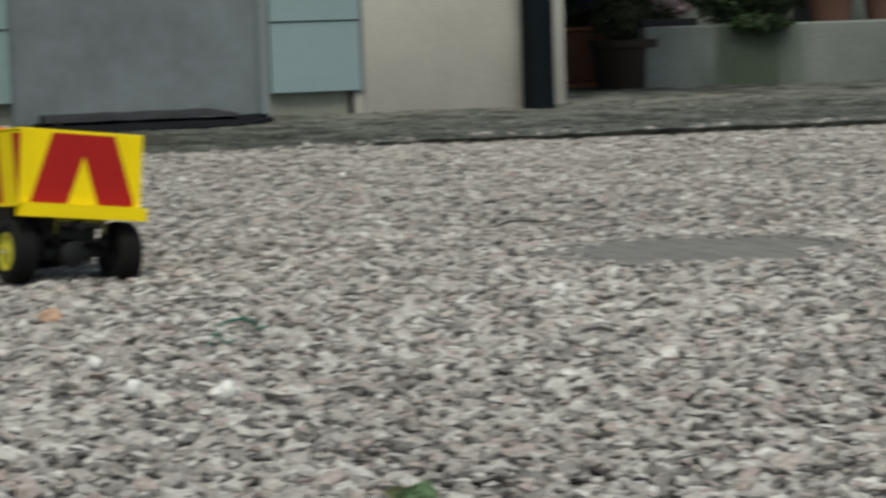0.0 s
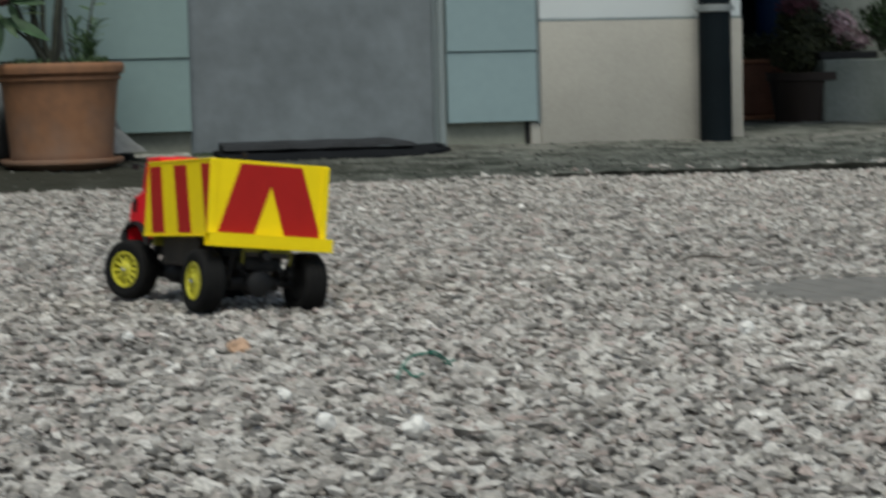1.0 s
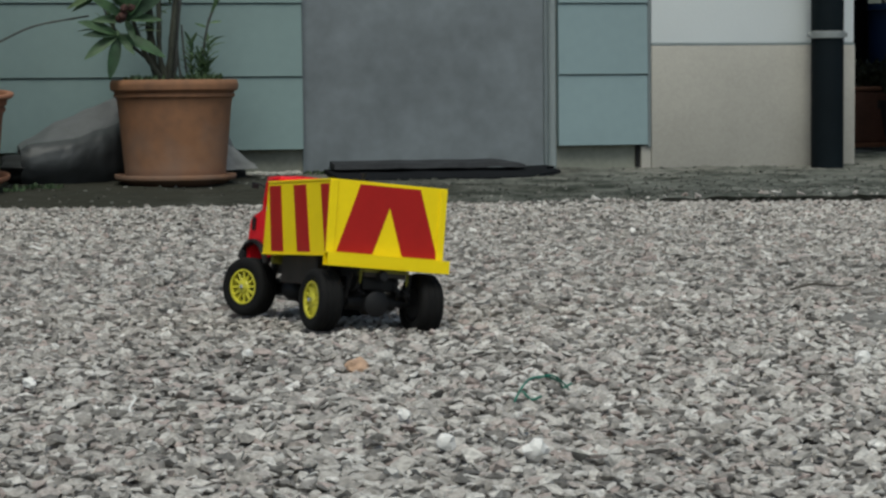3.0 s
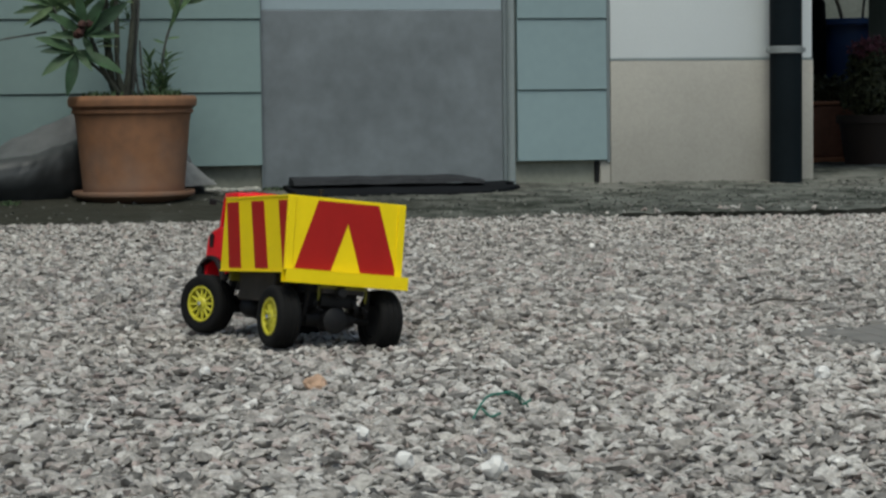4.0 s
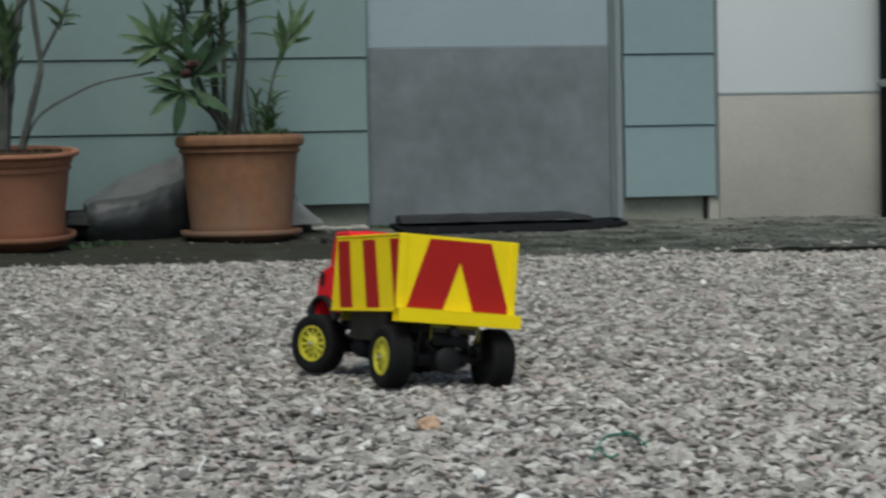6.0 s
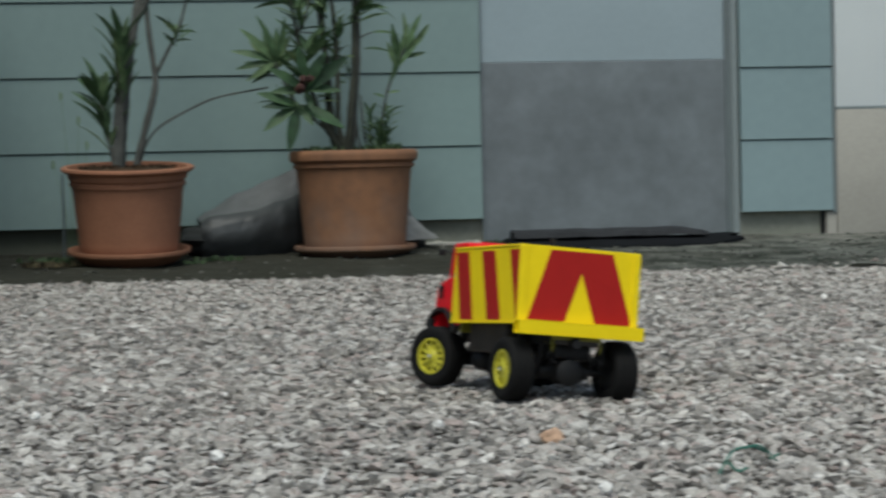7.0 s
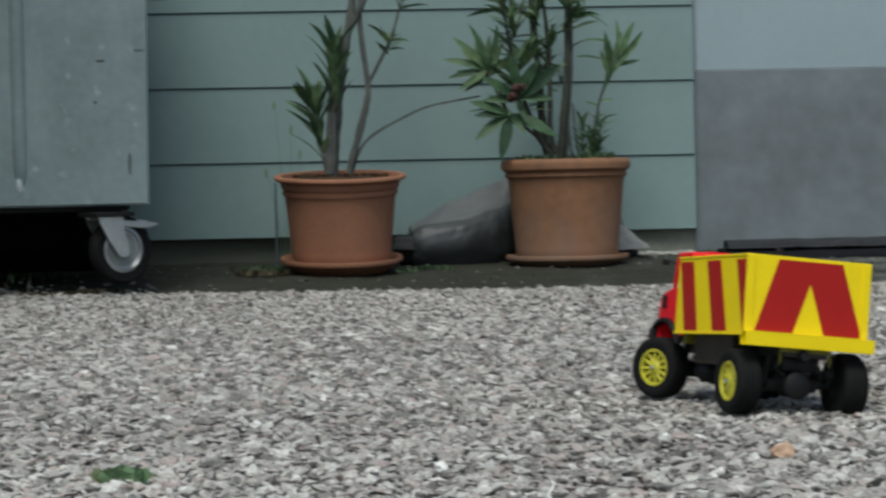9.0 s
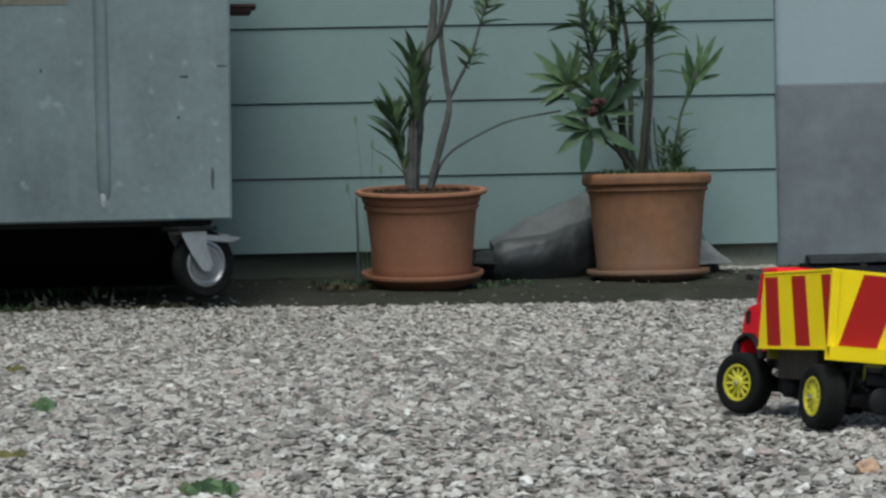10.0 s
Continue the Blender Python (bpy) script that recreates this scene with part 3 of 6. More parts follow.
def gravel_spots(pitch, d0, d1, beside=False):
    xs, ys = np.meshgrid(np.arange(-3.4, 3.5, pitch), np.arange(-9.0 if beside else -7.0, -0.95, pitch))
    p = np.stack([xs.ravel(), ys.ravel()], 1) + rng.uniform(-0.5, 0.5, (xs.size, 2)) * pitch * 1.5
    inside = in_view(p[:, 0], p[:, 1], d0, d1)
    p = p[~inside] if beside else p[inside]
    if beside:
        rim = np.minimum.reduce([p[:, 0] + 3.4, 3.5 - p[:, 0], p[:, 1] + 9.0])
        p = p[rng.uniform(0, 1, len(p)) < np.clip(rim / 0.9, 0, 1)]
    front = np.array([edge_y(float(x)) for x in np.arange(-3.5, 3.6, 0.02)])
    lim = np.interp(p[:, 0], np.arange(-3.5, 3.6, 0.02), front)
    p = p[p[:, 1] < lim + np.where(p[:, 0] > 0.8, -0.018, 0.008 + 0.02 * np.sin(p[:, 0] * 9.0) * np.sin(p[:, 0] * 23.0))]
    p = p[(p[:, 0] - 0.162) ** 2 + (p[:, 1] + 4.93) ** 2 > (0.176 + 0.02 * np.sin(7 * p[:, 0] * 9)) ** 2]
    und = np.array([0.004 * noise.noise(Vector((a * 2.3, b * 2.3, 1))) + 0.003 * noise.noise(Vector((a * 8, b * 8, 4))) for a, b in p])
    z = -0.0345 + und + rng.uniform(-0.006, 0.0065, len(p))
    for wx, wy, sink in WHEEL_MARKS:
        z -= sink * np.exp(-((p[:, 0] - wx) ** 2 + (p[:, 1] - wy) ** 2) / 0.045 ** 2)
    return np.column_stack([p, z])


tagged(scatter("gravel", gravel_spots(0.0093, 1.2, 3.3), 0.0153, "fine", M_GRAVEL, rng, flat=(0.74, 0.37), tilt=16.0), "loose crushed gravel, grey, beige and pinkish chips", "gravel", kind="stuff")
tagged(scatter("gravel", gravel_spots(0.0112, 5.3, 7.2), 0.0172, "plain", M_GRAVEL, rng, flat=(0.80, 0.50), tilt=20.0), "loose crushed gravel, grey, beige and pinkish chips", "gravel", kind="stuff")
tagged(scatter("gravel", gravel_spots(0.0112, 3.3, 5.3), 0.0166, "coarse", M_GRAVEL, rng, flat=(0.74, 0.37), tilt=14.0), "loose crushed gravel, grey, beige and pinkish chips", "gravel", kind="stuff")

tagged(scatter("gravel", gravel_spots(0.0195, 1.2, 7.2, True), 0.031, "plain", M_GRAVEL, rng, flat=(0.8, 0.30), tilt=11.0), "loose crushed gravel at the sides of the yard", "gravel", kind="stuff")

# chips kicked from the gravel onto the pavement's edge
cx = rng.uniform(-2.8, 3.2, 2200)
cd = rng.exponential(0.028, 2200) * np.where(cx < -1.75, 2.6, 1.0)
cy = np.array([edge_y(float(a)) for a in cx]) + cd
keep = (cx < 0.7) | (rng.uniform(0, 1, 2200) < 0.08)
cx, cy = cx[keep], cy[keep]
cz = np.array([pave_z(float(a), float(b)) for a, b in zip(cx, cy)]) + 0.002
tagged(scatter("gravel_chips", np.column_stack([cx, cy, cz]), 0.0145, "coarse", M_GRAVEL, rng), "gravel chips strewn over the pavement's edge", "gravel", kind="stuff")

# loose grit lying on the pavement
gx = rng.uniform(-2.8, 3.6, 5200)
gy = -1.42 + 1.42 * rng.uniform(0, 1, 5200) ** 1.6
keep = np.array([b > edge_y(float(a)) for a, b in zip(gx, gy)]) & ((gx > 0.2) | (rng.uniform(0, 1, 5200) < 0.35))
gx, gy = gx[keep], gy[keep]
gz = np.array([pave_z(float(a), float(b)) for a, b in zip(gx, gy)]) + 0.001
tagged(scatter("grit", np.column_stack([gx, gy, gz]), 0.009, "coarse", M_GRIT, rng, flat=(0.8, 0.45)), "scattered grit and small chips on the pavement", "grit", kind="stuff")

# ---- the house front ----
DOOR_L, DOOR_R, BOARD_R0, BOARD_R1, CORNER = 0.0, 0.856, 0.895, 1.221, 1.997
TOP = 3.0
ROW0, PITCH = 0.1, 0.2475

bm = bmesh.new()
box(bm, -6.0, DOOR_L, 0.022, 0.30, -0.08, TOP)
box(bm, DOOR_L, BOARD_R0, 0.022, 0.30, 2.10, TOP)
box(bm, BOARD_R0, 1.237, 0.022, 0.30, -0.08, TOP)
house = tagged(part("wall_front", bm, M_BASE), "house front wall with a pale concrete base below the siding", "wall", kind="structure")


def siding_board(x0, x1, k):
    """One lapped board: its foot stands proud of the board below."""
    z0 = ROW0 + PITCH * k
    return prism(bmesh.new(), [(-0.0110, z0 + 0.001), (-0.0120, z0 + 0.002), (-0.0065, z0 + PITCH - 0.0035), (0.002, z0 + PITCH - 0.003), (0.0025, z0 + PITCH - 0.001), (0.016, z0 + PITCH - 0.001), (0.016, z0)], "x", x0, x1)


for k in range(11):
    part("siding_board", siding_board(-1.36 - 0.9 * (k % 2), -0.004 if k % 2 else -0.003, k), M_SIDING, house)
    part("siding_board", siding_board(-5.6, -1.3602 - 0.9 * (k % 2), k), M_SIDING, house)
    part("siding_board", siding_board(BOARD_R0 + 0.003, BOARD_R1, k), M_SIDING_LIT_BLUE, house, "siding board in a lighter, bluer copy of the paint")
tagged(part("trim", boxed(BOARD_R1 + 0.001, 1.2355, -0.006, 0.02, 0.09, TOP - 0.1, 0.002), M_SIDE_TRIM), "narrow dark grey edge trim of the siding", "trim", kind="structure")
# recessed black strip under the right boards, painted shade of a narrow gap
tagged(part("trim", boxed(1.183, 1.1990, 0.012, 0.0215, 0.0, 0.098, 0.002), M_BLACK), "black strip for the shaded gap between siding base and plinth", "trim", kind="structure")

tagged(part("plinth", boxed(1.200, 1.2370, 0.0, 0.0215, -0.05, 0.098, 0.003), M_PLINTH), "beige plinth stub below the siding's edge", "plinth", kind="structure")
bm = bmesh.new()
box(bm, 1.2372, CORNER, 0.0, 0.30, 0.454, TOP, 0.006, 2)
tagged(part("wall_plaster", bm, M_PLASTER, smooth=True), "smooth white plastered house corner", "wall", kind="structure")
bm = bmesh.new()
box(bm, 1.2372, CORNER + 0.003, -0.005, 0.30, -0.05, 0.447, 0.006, 2)
tagged(part("plinth", bm, M_PLINTH, smooth=True), "beige painted plinth, stained near the ground", "plinth", kind="structure")
tagged(part("trim", boxed(1.2375, CORNER + 0.0015, -0.003, 0.02, 0.4472, 0.4535, 0.001), M_FRAME), "thin grey line between plinth and plaster", "trim", kind="structure")
tagged(part("wall_return", boxed(CORNER - 0.25, CORNER - 0.001, 0.301, 3.6, -0.05, TOP), M_PLASTER), "white plastered side wall of the house", "wall", kind="structure")

# door with a dark lower sheet and its frame
door = thing("door_1", pose(0, 0, 0), "closed grey metal door with a darker weathered lower sheet", "door", kind="structure")
part("upper_panel", boxed(DOOR_L + 0.004, DOOR_R - 0.004, 0.026, 0.06, 0.626, 2.09, 0.002), M_DOOR_UP, door, "pale grey painted upper panel")
part("lower_panel", boxed(DOOR_L + 0.004, DOOR_R - 0.004, 0.022, 0.056, 0.022, 0.6255, 0.002), M_DOOR_LOW, door, "weathered dark grey metal sheet")
bm = bmesh.new()
prism(bm, [(DOOR_R + 0.012, 0.05), (DOOR_R + 0.012, 0.016), (DOOR_R + 0.020, 0.006), (BOARD_R0 - 0.006, 0.002), (BOARD_R0 - 0.002, 0.006), (BOARD_R0 - 0.002, 0.05)], "z", 0.02, 2.09)
part("door_frame", bm, M_FRAME, door, "grey painted metal frame post", smooth=True)
part("door_seal", boxed(DOOR_R - 0.0035, DOOR_R + 0.0115, 0.018, 0.05, 0.02, 2.09, 0.003), M_SIDE_TRIM, door, "darker grey edge of the door")
part("door_frame", boxed(DOOR_L - 0.001, DOOR_L + 0.0035, 0.004, 0.05, 0.02, 2.09), M_SIDE_TRIM, door)

# ---- downpipe at the corner ----
dp = thing("downpipe", pose(1.864, -0.078, 0.0), "blue-black standpipe of a rain gutter against the house corner", "downpipe")
part("pipe", lathe(bmesh.new(), [(0.057, 0.01), (0.057, 2.9)], 32), M_PIPE, dp, smooth=True)
bm = bmesh.new()
lathe(bm, [(0.0577, 0.468), (0.062, 0.470), (0.062, 0.492), (0.0577, 0.494)], 32, closed=True)
box(bm, -0.009, 0.009, 0.0575, 0.0775, 0.472, 0.490, 0.002)
box(bm, -0.0735, -0.0595, -0.006, 0.006, 0.473, 0.489, 0.002)
box(bm, 0.0595, 0.0735, -0.006, 0.006, 0.473, 0.489, 0.002)
part("clamp", bm, M_CLAMP, dp, "galvanised pipe clamp", smooth=True)

# ---- black mat at the door foot ----
mat_bm = bmesh.new()
n = 26
lower, upper = [], []
for i in range(n + 1):
    f = i / n
    x = 0.06 + 0.80 * f
    lift = 0.014 * max(0, (f - 0.72) / 0.28) ** 1.5 + 0.004 * noise.noise(Vector((x * 9, 0, 2)))
    thin = 1.0 - 0.45 * max(0.0, (f - 0.68) / 0.32)
    reach = 0.34 - 0.17 * max(0.0, (f - 0.70) / 0.30) ** 1.6
    lower.append([mat_bm.verts.new((x - 0.25 * (reach + yy) * f, yy, 0.012 + lift + dz * thin)) for yy, dz in ((-reach, -0.020), (-reach + 0.006, -0.004), (-reach + 0.05, 0.006), (-0.14, 0.016), (-0.06, 0.022), (-0.05, -0.012))])
for a, b in zip(lower, lower[1:]):
    for j in range(5):
        mat_bm.faces.new((a[j], b[j], b[j + 1], a[j + 1]))
    mat_bm.faces.new((a[5], b[5], b[0], a[0]))
mat_bm.faces.new(lower[0])
mat_bm.faces.new(lower[-1][::-1])
door_mat = thing("door_mat", pose(0, 0, 0), "folded black rubber mat lying at the foot of the door", "mat")
part("lower_fold", mat_bm, M_MAT, door_mat, smooth=True)
bm = bmesh.new()
top = []
for i in range(21):
    f = i / 20
    x = 0.075 + 0.66 * f
    dz = 0.003 * noise.noise(Vector((x * 12, 3, 2)))
    w = 1.0 - 0.6 * max(0, f - 0.88) / 0.12
    top.append([bm.verts.new((x, yy, zz + dz)) for yy, zz in ((-0.18, 0.036), (-0.17, 0.038 + 0.014 * w), (-0.09, 0.040 + 0.022 * w), (-0.07, 0.036))])
for a, b in zip(top, top[1:]):
    for j in range(3):
        bm.faces.new((a[j], b[j], b[j + 1], a[j + 1]))
    bm.faces.new((a[3], b[3], b[0], a[0]))
bm.faces.new(top[0])
bm.faces.new(top[-1][::-1])
part("upper_fold", bm, M_MAT_TOP, door_mat, smooth=True)

# broken pale mortar at the foot of the wall
r_m = random.Random(4)
mortar = thing("mortar_strip", pose(0, 0, 0.012), "crumbling pale mortar along the wall foot beside the door", "mortar")
for i in range(9):
    x = -0.235 + 0.026 * i
    part("mortar_lump", blob(bmesh.new(), (x, -0.016 + r_m.uniform(-0.006, 0.006), 0.007), (0.020, 0.014, r_m.uniform(0.006, 0.012)), 0.35, 3.0, 2, i * 3.1), M_MORTAR, mortar, smooth=True)

# unseen plain wall added beside the container to shade the left siding
tagged(part("wall_shade", boxed(-3.50, -3.30, -3.7, 0.02, -0.08, 5.6), M_CONCRETE), "unseen plain grey wall added to shade the left of the yard", "wall", kind="structure")


# ---- flower pots and oleanders ----
def flower_pot(name, m, label, r_top, r_bot, h, rim_h, clay, saucer_r, foot, flared=False):
    ob = thing(name, m, label, "flower pot", "pots by the house wall")
    t = 0.014
    body = [(r_bot, foot), (r_bot + 0.002, foot + 0.004)]
    for i in range(1, 9):
        f = i / 9
        body.append((r_bot + (r_top - (0.034 if flared else 0.022) - r_bot) * f ** 0.9, foot + (h - rim_h - foot) * f))
    if flared:
        rim = [(r_top - 0.0335, h - rim_h), (r_top - 0.0270, h - rim_h + 0.003), (r_top - 0.0260, h - rim_h + 0.013), (r_top - 0.0300, h - rim_h + 0.016), (r_top - 0.0290, h - rim_h + 0.020),
               (r_top - 0.0230, h - rim_h + 0.024), (r_top - 0.0190, h - 0.021), (r_top - 0.006, h - 0.016), (r_top, h - 0.010), (r_top - 0.001, h - 0.003), (r_top - 0.007, h)]
    else:
        rim = [(r_top - 0.020, h - rim_h), (r_top - 0.012, h - rim_h + 0.004), (r_top - 0.012, h - rim_h + 0.012), (r_top - 0.016, h - rim_h + 0.016),
               (r_top - 0.010, h - rim_h * 0.62), (r_top - 0.002, h - rim_h * 0.55), (r_top, h - rim_h * 0.3), (r_top - 0.002, h - 0.006), (r_top - 0.008, h)]
    body += rim
    body += [(r_top - t - 0.006, h - 0.002), (r_top - t - 0.014, h - 0.03), (r_top - t - 0.02, h - 0.07)]
    part("pot_body", lathe(bmesh.new(), body, 56), clay, ob, smooth=True)
    part("soil", lathe(bmesh.new(), [(r_top - t - 0.0125, h - 0.024), (r_top - t - 0.03, h - 0.014), (0.05, h - 0.004)], 40), M_SOIL, ob, "dark potting soil")
    sau = [(saucer_r - 0.062, 0.0), (saucer_r - 0.046, 0.004), (saucer_r - 0.016, foot - 0.014), (saucer_r - 0.003, foot - 0.009), (saucer_r, foot - 0.002), (saucer_r - 0.002, foot + 0.006), (saucer_r - 0.009, foot + 0.004), (saucer_r - 0.02, foot - 0.012), (0.05, foot - 0.014)]
    part("saucer", lathe(bmesh.new(), sau, 56), clay, ob, "matching terracotta saucer", smooth=True)
    return ob


POT_A = pose(-1.194, -0.49, 0.001, 4.5, 0, 0)
POT_B = pose(-0.474, -0.34, -0.004)
flower_pot("flower_pot", POT_A, "reddish terracotta flower pot with rolled rim on a saucer", 0.2050, 0.150, 0.303, 0.062, M_TERRA, 0.190, 0.043, True)
flower_pot("flower_pot", POT_B, "orange terracotta flower pot with a thick double rim on a saucer", 0.206, 0.160, 0.342, 0.058, M_TERRA_B, 0.196, 0.034)


def leaf_mesh(length, width, bend, name, material=M_LEAF):
    """A lance-shaped leaf, folded a little along its midrib and drooping."""
    bm = bmesh.new()
    rows_l = []
    for i in range(7):
        f = i / 6
        w = width * 0.5 * (math.sin(math.pi * min(1, f * 0.93 + 0.05)) ** 0.8)
        x, z = length * f, -bend * f * f * length
        rows_l.append([bm.verts.new((x, w, z + w * 0.35)), bm.verts.new((x, 0, z)), bm.verts.new((x, -w, z + w * 0.35))])
    for a, b in zip(rows_l, rows_l[1:]):
        for j in range(2):
            bm.faces.new((a[j], b[j], b[j + 1], a[j + 1]))
    me = bpy.data.meshes.new(name)
    bm.to_mesh(me)
    bm.free()
    me.materials.append(material)
    me.polygons.foreach_set("use_smooth", [True] * len(me.polygons))
    return me


LEAVES = [leaf_mesh(0.095, 0.019, 0.12, "leaf"), leaf_mesh(0.11, 0.021, 0.28, "leaf"), leaf_mesh(0.125, 0.041, 0.22, "leaf"), leaf_mesh(0.075, 0.015, 0.05, "leaf"), leaf_mesh(0.125, 0.034, 0.18, "leaf", M_BROAD)]
leaf_rng = random.Random(11)


def add_leaf(owner, p, direction, size=1.0, which=None):
    d = Vector(direction).normalized()
    q = d.to_track_quat("X", "Z").to_matrix().to_4x4()
    ob = new("leaf", LEAVES[leaf_rng.choice((0, 1, 3)) if which is None else which])
    ob.parent = owner
    ob.matrix_basis = Matrix.Translation(p) @ q @ pose(0, 0, 0, leaf_rng.uniform(-40, 40)) @ Matrix.Scale(size, 4)
    return ob


def broad_leaf(owner, p, direction, size, face=(0.05, -0.85, 0.45), which=4):
    """A wide leaf whose upper side turns towards the yard."""
    x = Vector(direction).normalized()
    z = Vector(face) - x * x.dot(Vector(face))
    z = (z + Vector((leaf_rng.uniform(-0.25, 0.25), 0, leaf_rng.uniform(-0.2, 0.2)))).normalized()
    y = z.cross(x).normalized()
    z = x.cross(y)
    ob = new("leaf", LEAVES[which])
    ob.parent = owner
    ob.matrix_basis = Matrix.Translation(p) @ Matrix((x, y, z)).transposed().to_4x4() @ Matrix.Scale(size, 4)
    return ob


def tuft(owner, p, axis, count, spread, size=1.0, run=0.05):
    """Leaves in whorls round a shoot's tip, fanning out from its axis."""
    axis = Vector(axis).normalized()
    side = axis.cross(Vector((0.2, 1, 0.1))).normalized()
    other = axis.cross(side).normalized()
    count = round(count * 1.35)
    for i in range(count):
        a = i * 2.4 + leaf_rng.uniform(-0.3, 0.3)
        s = math.radians(spread) * leaf_rng.uniform(0.55, 1.25)
        d = axis * math.cos(s) + (side * math.cos(a) + other * math.sin(a)) * math.sin(s)
        add_leaf(owner, Vector(p) - axis * run * 1.6 * leaf_rng.uniform(0, 1), d, size * leaf_rng.uniform(0.75, 1.15))


def shoot(owner, pts, count, spread, size=1.0):
    """A leafy shoot: leaves set all along a line, rising steeply."""
    line = smooth_line(pts, 8)
    count = round(count * 1.3)
    for i in range(count):
        f = 0.12 + 0.88 * i / max(1, count - 1)
        k = min(len(line) - 2, int(f * (len(line) - 1)))
        p = line[k]
        ax = (line[k + 1] - line[k]).normalized()
        a = i * 2.4
        s = math.radians(spread) * leaf_rng.uniform(0.6, 1.3)
        side = ax.cross(Vector((0, 1, 0.2))).normalized()
        other = ax.cross(side).normalized()
        add_leaf(owner, p, ax * math.cos(s) + (side * math.cos(a) + other * math.sin(a)) * math.sin(s), size * leaf_rng.uniform(0.7, 1.1))


def stem(owner, pts, r0, r1, bark=M_BARK):
    return part("stem", tube(bmesh.new(), smooth_line(pts, 6), r0, r1, 8, 0.35), bark, owner, smooth=True)


# plant with three grey stems, an arching runner and two leafy shoots
pa = thing("oleander", pose(-1.194, -0.49, 0.276), "oleander with bare grey stems, leafy young shoots and an arching runner", "plant", "oleanders in pots")
stem(pa, [(-0.025, 0.0, 0), (-0.014, 0.01, 0.15), (0.012, 0.02, 0.35), (0.032, 0.02, 0.46), (0.05, 0.03, 0.56), (0.055, 0.03, 0.72), (0.045, 0.04, 0.88)], 0.021, 0.009)
stem(pa, [(0.036, 0.02, 0.465), (0.07, 0.0, 0.53), (0.10, -0.01, 0.60), (0.13, -0.01, 0.74)], 0.010, 0.006)
stem(pa, [(0.02, 0.0, 0), (0.058, -0.01, 0.14), (0.088, -0.01, 0.25), (0.092, 0.0, 0.31), (0.078, 0.01, 0.43), (0.072, 0.02, 0.54), (0.09, 0.03, 0.68), (0.11, 0.05, 0.85)], 0.012, 0.006)
stem(pa, [(0.092, 0, 0.30), (0.128, -0.02, 0.37), (0.165, -0.03, 0.44), (0.19, -0.03, 0.52), (0.22, -0.03, 0.61)], 0.006, 0.004)
stem(pa, [(0.028, 0.0, 0.0), (0.058, 0.03, 0.090), (0.105, 0.06, 0.147), (0.20, 0.09, 0.200), (0.29, 0.11, 0.237), (0.45, 0.13, 0.266)], 0.005, 0.003)
stem(pa, [(-0.035, -0.02, 0), (-0.052, -0.03, 0.09), (-0.070, -0.03, 0.2), (-0.088, -0.03, 0.28)], 0.006, 0.003)
stem(pa, [(-0.022, -0.03, 0), (-0.014, -0.035, 0.2), (-0.012, -0.035, 0.33), (-0.012, -0.03, 0.42)], 0.007, 0.003)
stem(pa, [(-0.035, -0.03, 0), (-0.028, -0.03, 0.2), (-0.02, -0.03, 0.36)], 0.015, 0.005)
shoot(pa, [(-0.045, -0.03, 0.05), (-0.066, -0.03, 0.18), (-0.086, -0.03, 0.25)], 22, 27, 1.30)
shoot(pa, [(-0.015, -0.035, 0.17), (-0.013, -0.035, 0.32), (-0.012, -0.03, 0.40)], 26, 22, 1.35)
tuft(pa, (0.163, -0.03, 0.440), (0.1, 0, 1), 10, 60, 0.85, 0.03)
tuft(pa, (0.215, -0.03, 0.60), (0.3, 0, 1), 14, 60, 0.8, 0.05)
tuft(pa, (0.13, -0.01, 0.74), (0.2, 0, 1), 14, 55, 0.9, 0.08)
tuft(pa, (0.045, 0.04, 0.88), (0, 0, 1), 14, 55, 0.9, 0.08)
tuft(pa, (0.11, 0.05, 0.85), (0.2, 0, 1), 12, 55, 0.9, 0.08)

# bushier plant
pb = thing("oleander", pose(-0.474, -0.34, 0.315), "bushy oleander with dark stems, broad leaves and a withered flower head", "plant", "oleanders in pots")
stem(pb, [(-0.035, 0, 0), (-0.060, 0.01, 0.06), (-0.072, 0.02, 0.17), (-0.078, 0.02, 0.30), (-0.089, 0.03, 0.42), (-0.098, 0.03, 0.58), (-0.11, 0.04, 0.82)], 0.015, 0.009, M_BARK_DARK)
stem(pb, [(-0.02, 0, 0), (-0.046, -0.01, 0.10), (-0.046, -0.01, 0.24), (-0.048, 0.0, 0.38), (-0.060, 0.0, 0.50), (-0.085, 0.01, 0.62)], 0.011, 0.006, M_BARK_DARK)
stem(pb, [(-0.020, 0, 0), (-0.008, -0.01, 0.13), (0.006, -0.01, 0.27), (0.012, 0.0, 0.41), (0.018, 0.01, 0.55), (0.02, 0.02, 0.88)], 0.0115, 0.008, M_BARK_DARK)
stem(pb, [(0.000, 0.02, 0), (0.010, 0.015, 0.13), (0.023, 0.01, 0.29), (0.027, 0.01, 0.42), (0.032, 0.01, 0.60), (0.05, 0.02, 0.80)], 0.008, 0.005)
stem(pb, [(0.03, 0.03, 0), (0.016, 0.03, 0.10), (0.012, 0.03, 0.22)], 0.005, 0.003)
stem(pb, [(-0.03, -0.02, 0.01), (-0.085, -0.05, 0.085), (-0.118, -0.07, 0.16), (-0.150, -0.08, 0.26), (-0.176, -0.08, 0.37), (-0.19, -0.08, 0.46), (-0.21, -0.08, 0.55)], 0.009, 0.005, M_BARK_DARK)
